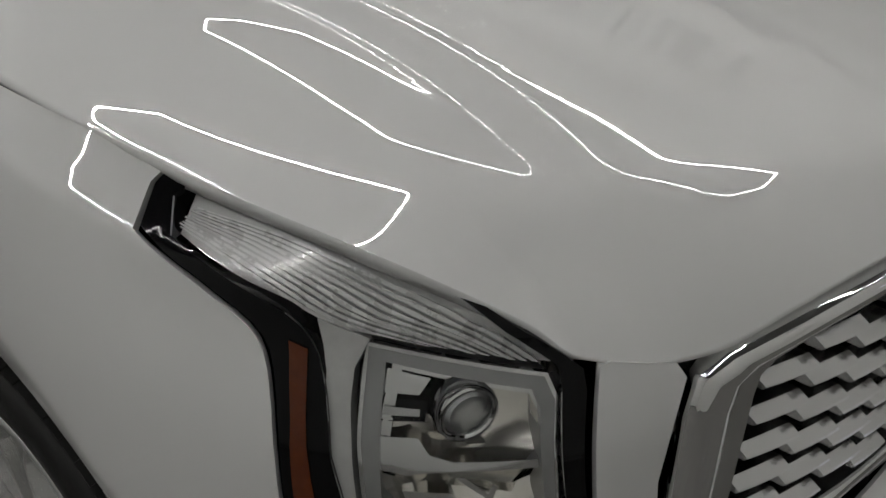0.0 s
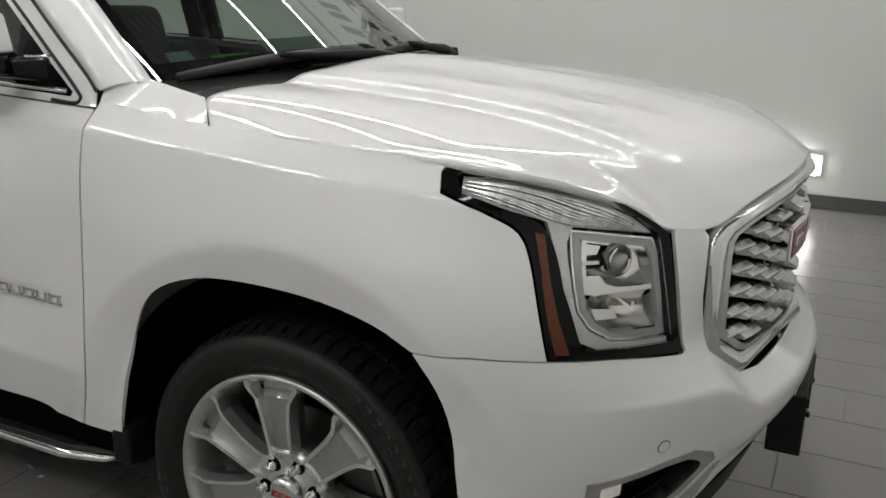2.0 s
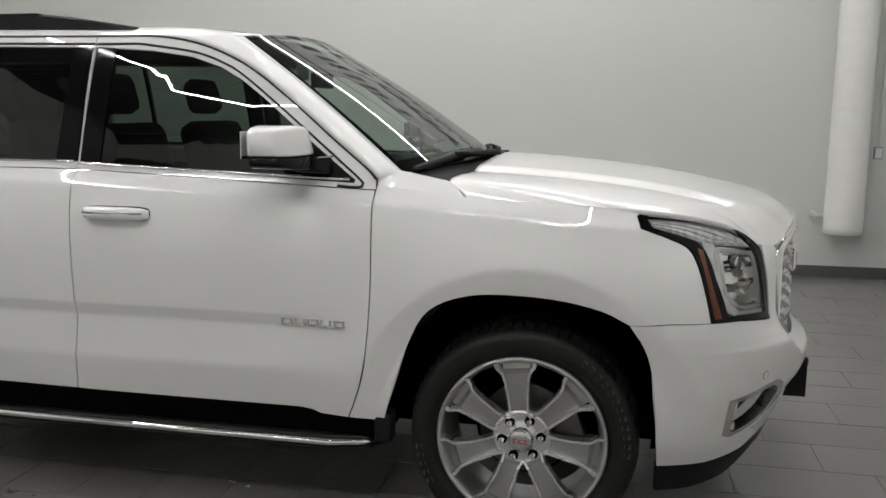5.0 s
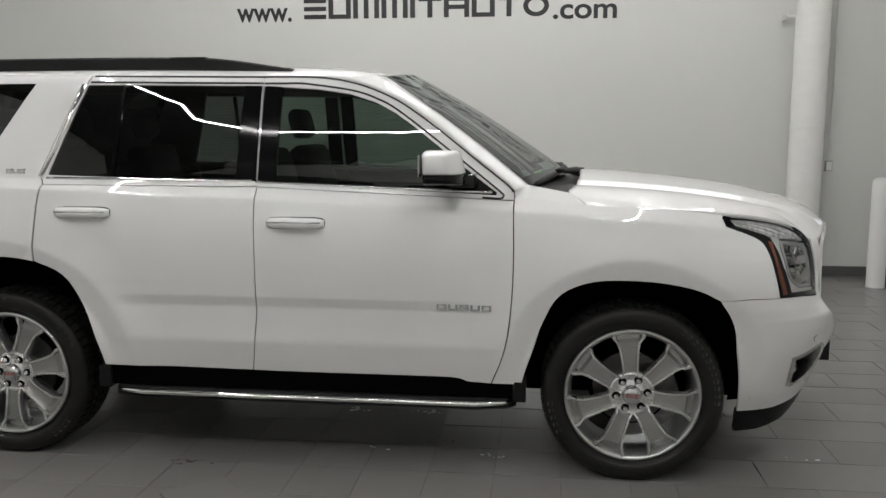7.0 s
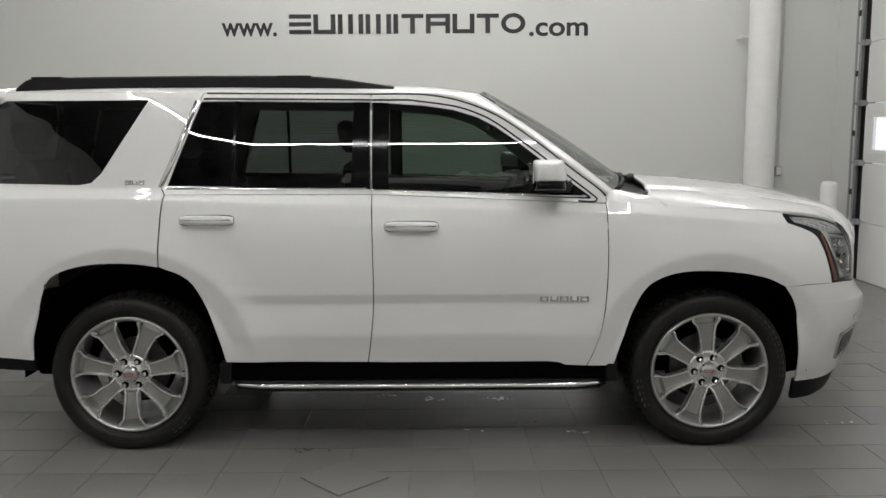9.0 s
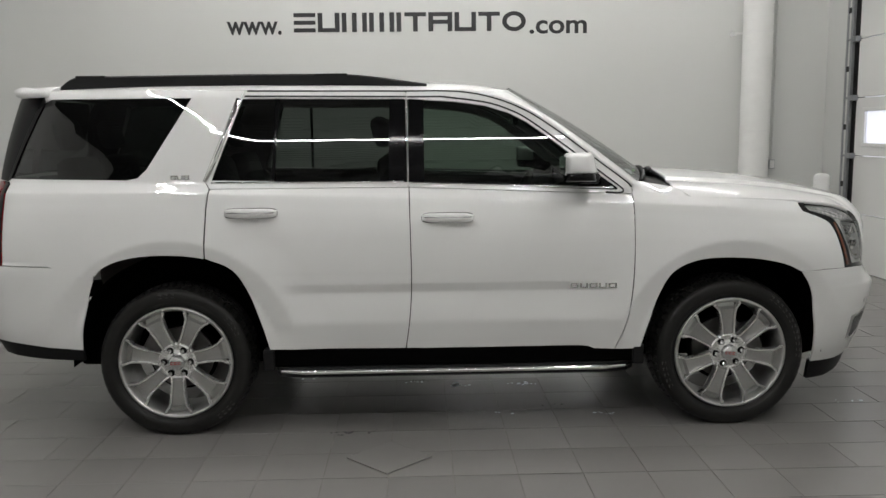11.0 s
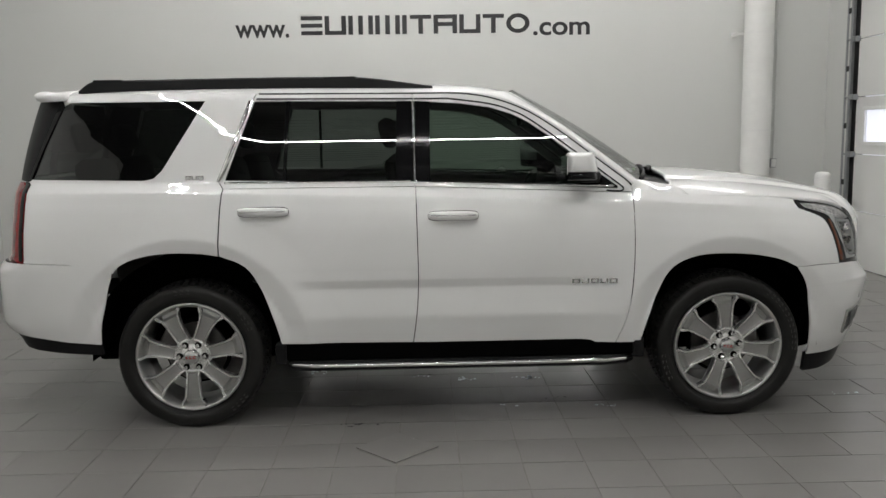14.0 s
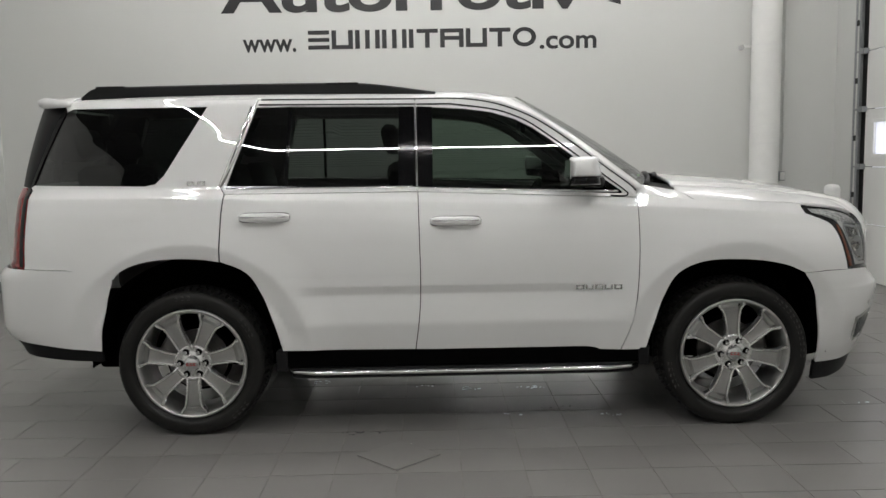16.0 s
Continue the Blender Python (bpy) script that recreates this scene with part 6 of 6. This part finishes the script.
def build_bollard(x, y, h=1.08):
    e = thing("bollard", "white round-topped steel bollard on the floor", "bollard", "white bollards", (x, y, 0))
    prof = [(0.085, 0.004), (0.085, h - 0.06), (0.080, h - 0.03), (0.062, h - 0.008), (0.03, h), (0.0, h + 0.002)]
    bm = bmesh.new()
    loft(bm, [[(r * math.cos(a), r * math.sin(a), z) for r, z in prof] for a in (2 * math.pi * k / 28 for k in range(29))])
    bmesh.ops.remove_doubles(bm, verts=bm.verts[:], dist=1e-5)
    bmesh.ops.recalc_face_normals(bm, faces=bm.faces[:])
    part("sleeve", bm, WHITEP, e, smooth=True)
    bm = bmesh.new()
    cyl(bm, (0, 0, 0.0), (0, 0, 0.012), 0.092, seg=28)
    part("foot_ring", bm, GALV, e)


build_bollard(4.30, 4.02)


def build_outlet():
    e = thing("wall_outlet", "small grey metal outlet box on the wall", "outlet", at=(4.0, WALL_Y, 1.16))
    bm = bmesh.new()
    box(bm, -0.035, 0.035, -0.035, -0.001, -0.055, 0.055, 0.005)
    part("outlet_box", bm, GALV, e)
    bm = bmesh.new()
    box(bm, -0.028, 0.028, -0.040, -0.0355, -0.046, 0.046, 0.002)
    part("cover_plate", bm, WHITEP, e)
    bm = bmesh.new()
    cyl(bm, (0, -0.018, 0.055), (0, -0.018, CEIL - 1.16), 0.011, seg=10)
    part("conduit", bm, WALLP, e)


build_outlet()


def build_door():
    d = thing("overhead_door", "white sectional overhead door with a small window", "garage door", at=(EAST_X, 0, 0), kind="structure")
    y0, y1 = 0.32, 4.07
    n = 7
    h = 4.445 / n
    for k in range(n):
        z0, z1 = k * h + 0.004, (k + 1) * h - 0.004
        bm = bmesh.new()
        holes = [(3.27, 3.88), (1.10, 1.71)] if k == 2 else []
        if not holes:
            box(bm, 0.05, 0.095, y0, y1, z0, z1, 0.006)
        else:
            cuts = [y0] + sorted(v for hh in holes for v in hh) + [y1]
            for j in range(0, len(cuts), 2):
                box(bm, 0.05, 0.095, cuts[j], cuts[j + 1], z0, z1)
            for a, b in holes:
                box(bm, 0.05, 0.095, a, b, z0, z0 + 0.12)
                box(bm, 0.05, 0.095, a, b, z1 - 0.13, z1)
        p = part("door_panel", bm, DOORP, d)
        for a, b in holes:
            bm = bmesh.new()
            for q in ((a - 0.03, b + 0.03, z0 + 0.10, z0 + 0.14), (a - 0.03, b + 0.03, z1 - 0.15, z1 - 0.11), (a - 0.03, a + 0.02, z0 + 0.141, z1 - 0.151), (b - 0.02, b + 0.03, z0 + 0.141, z1 - 0.151)):
                box(bm, 0.038, 0.052, q[0], q[1], q[2], q[3], 0.004)
            part("window_frame", bm, WHITEP, d)
            bm = bmesh.new()
            box(bm, 0.070, 0.074, a + 0.02, b - 0.02, z0 + 0.13, z1 - 0.14)
            part("pane", bm, DAYPANE, d, "daylit window pane")
    # tracks and rollers
    bm = bmesh.new()
    box(bm, -0.012, 0.040, 4.145, 4.152, 0.0, 4.3)
    box(bm, -0.012, -0.008, 4.105, 4.145, 0.0, 4.3)
    part("door_track", bm, GALV, d)
    bm = bmesh.new()
    box(bm, -0.004, 0.05, 4.255, 4.261, 0.0, 4.3)
    box(bm, -0.004, 0.0, 4.215, 4.255, 0.0, 4.3)
    part("track_angle", bm, GALV, d)
    for k in range(1, n):
        z = k * h
        bm = bmesh.new()
        box(bm, -0.02, 0.045, 4.03, 4.12, z - 0.03, z + 0.03, 0.004)
        cyl(bm, (-0.01, 4.09, z), (-0.01, 4.22, z), 0.012, seg=10)
        part("roller_hinge", bm, GALV, d)
        bm = bmesh.new()
        cyl(bm, (-0.014, 4.185, z - h / 2 - 0.012), (0.01, 4.185, z - h / 2 - 0.012), 0.014, seg=12)
        box(bm, -0.012, 0.02, 4.15, 4.22, z - h / 2 - 0.03, z - h / 2 + 0.03, 0.003)
        part("track_bolt", bm, SEAL, d)
    bm = bmesh.new()
    box(bm, 0.050, 0.15, 4.072, 4.169, 0.0, 4.45, 0.004)
    part("door_jamb", bm, SEAL, d, "dark rubber-faced jamb")
    bm = bmesh.new()
    box(bm, 0.05, 0.09, y0, y1, -0.004, 0.003)
    part("bottom_seal", bm, SEAL, d)
    bm = bmesh.new()
    box(bm, 0.03, 0.05, 2.60, 2.72, 0.62, 0.66, 0.006)
    part("lift_handle", bm, SEAL, d)
    bm = bmesh.new()
    box(bm, EAST_X + 0.6, EAST_X + 0.7, -1.0, 5.5, -0.2, 4.8)
    tagged(part("backdrop", bm, DAYPANE), "pale daylight outside the door", "backdrop", kind="structure")


build_door()


def build_low_light():
    e = thing("floor_light", "low white LED light bar on the floor by the wall", "light", at=(1.2, WALL_Y - 0.03, 0))
    bm = bmesh.new()
    box(bm, -1.15, 1.17, -0.035, -0.006, 0.27, 0.40, 0.006)
    part("diffuser", bm, LOWLED, e)
    bm = bmesh.new()
    box(bm, -1.17, 1.19, -0.005, 0.024, 0.25, 0.42, 0.006)
    part("housing", bm, WHITEP, e)


build_low_light()


# ---------------------------------------------------------------- floor tiles
def build_tiles():
    """Porcelain tiles: squares in a straight grid under the car, long tiles in a stepped bond round them."""
    fl = bpy.data.objects["floor"]
    p, q, g = 0.302, 0.312, 0.005
    x_left, x_right = 0.26 - 7 * p, 0.26 + 4 * p
    base = {}

    def tile_mesh(w, h):
        key = (round(w, 4), round(h, 4))
        if key not in base:
            bm = bmesh.new()
            r = bmesh.ops.create_cube(bm, size=1.0)
            for v in r["verts"]:
                v.co = Vector((v.co.x * w, v.co.y * h, (v.co.z - 0.5) * 0.012))
            top = [f for f in bm.faces if f.normal.z > 0.9]
            bmesh.ops.bevel(bm, geom=list(top[0].edges), offset=0.0006, segments=1, affect="EDGES")
            me = bpy.data.meshes.new("tile")
            bm.to_mesh(me)
            bm.free()
            me.materials.append(TILE)
            base[key] = me
        return base[key]

    spots = []
    for j in range(-22, 19):
        yc = -0.965 + (j + 0.5) * q
        if not (SOUTH_Y + 0.10 < yc < WALL_Y - 0.05):
            continue
        for i in range(11):
            spots.append((x_left + (i + 0.5) * p, yc, p - g, q - g))
        # stepped bond to both sides
        step = (j % 3) * 0.2013
        for side in (-1, 1):
            edge = x_left if side < 0 else x_right
            x = edge
            first = 0.604 - step if step else 0.604
            w = first
            while abs(x - edge) < 9 and WEST_X - 0.3 < x < EAST_X + 0.3:
                spots.append((x + side * w / 2, yc, w - g, q - g))
                x += side * w
                w = 0.604
    spots.sort(key=lambda s: math.hypot(s[0] - 0.2, (s[1] + 0.9) * 1.0))
    rest = bmesh.new()
    for n, (xc, yc, w, h) in enumerate(spots):
        lift = random.uniform(-0.0007, 0.0004)
        if n < 290:
            ob = new("tile", tile_mesh(w, h))
            ob.location = (xc, yc, lift)
            ob.rotation_euler = (random.uniform(-0.0012, 0.0012), random.uniform(-0.0012, 0.0012), 0)
            ob.parent = fl
        else:
            r = bmesh.ops.create_cube(rest, size=1.0)
            for v in r["verts"]:
                v.co = Vector((xc + v.co.x * w, yc + v.co.y * h, lift + (v.co.z - 0.5) * 0.012))
    t = part("outer_tiles", rest, TILE, fl)
    t["kind"] = "stuff"


build_tiles()


def build_floor_bits():
    # a loose tile lying askew
    e = thing("loose_tile", "loose square floor tile lying askew on the tiles", "tile", at=(-0.348, -1.355, 0.0))
    bm = bmesh.new()
    box(bm, -0.148, 0.148, -0.148, 0.148, 0.001, 0.010, 0.002, Matrix.Rotation(math.radians(44), 4, "Z"))
    part("tile_slab", bm, TILE, e)
    # pale flakes and dark crumbs under the sill
    rnd = random.Random(5)
    pale, dark = bmesh.new(), bmesh.new()
    for cx, cy, n, b in ((-0.23, -0.05, 7, dark), (-0.21, -0.06, 5, pale), (0.07, -0.15, 12, pale), (0.47, -0.15, 14, pale), (0.57, -0.59, 5, dark), (0.87, -0.75, 8, pale), (-0.92, 0.08, 6, pale),
                         (-0.60, -0.985, 9, dark), (0.27, -0.70, 3, pale), (2.30, -0.62, 4, pale), (-0.5, -0.98, 5, dark)):
        for _ in range(n):
            x, y = cx + rnd.gauss(0, 0.045), cy + rnd.gauss(0, 0.018)
            r = rnd.uniform(0.004, 0.013)
            vs = [b.verts.new((x + r * rnd.uniform(0.5, 1.6) * math.cos(a), y + r * rnd.uniform(0.4, 1.0) * math.sin(a), 0.0008)) for a in (0.3, 1.3, 2.4, 3.6, 5.0)]
            top = b.verts.new((x, y, 0.0008 + r * 0.35))
            for k in range(5):
                b.faces.new((vs[k], vs[(k + 1) % 5], top))
    tagged(part("salt_flakes", pale, PALEPAPER), "pale dried flakes scattered on the floor tiles", "debris", kind="stuff")
    tagged(part("dirt_crumbs", dark, OILY), "dark dirt crumbs scattered on the floor tiles", "debris", kind="stuff")


build_floor_bits()
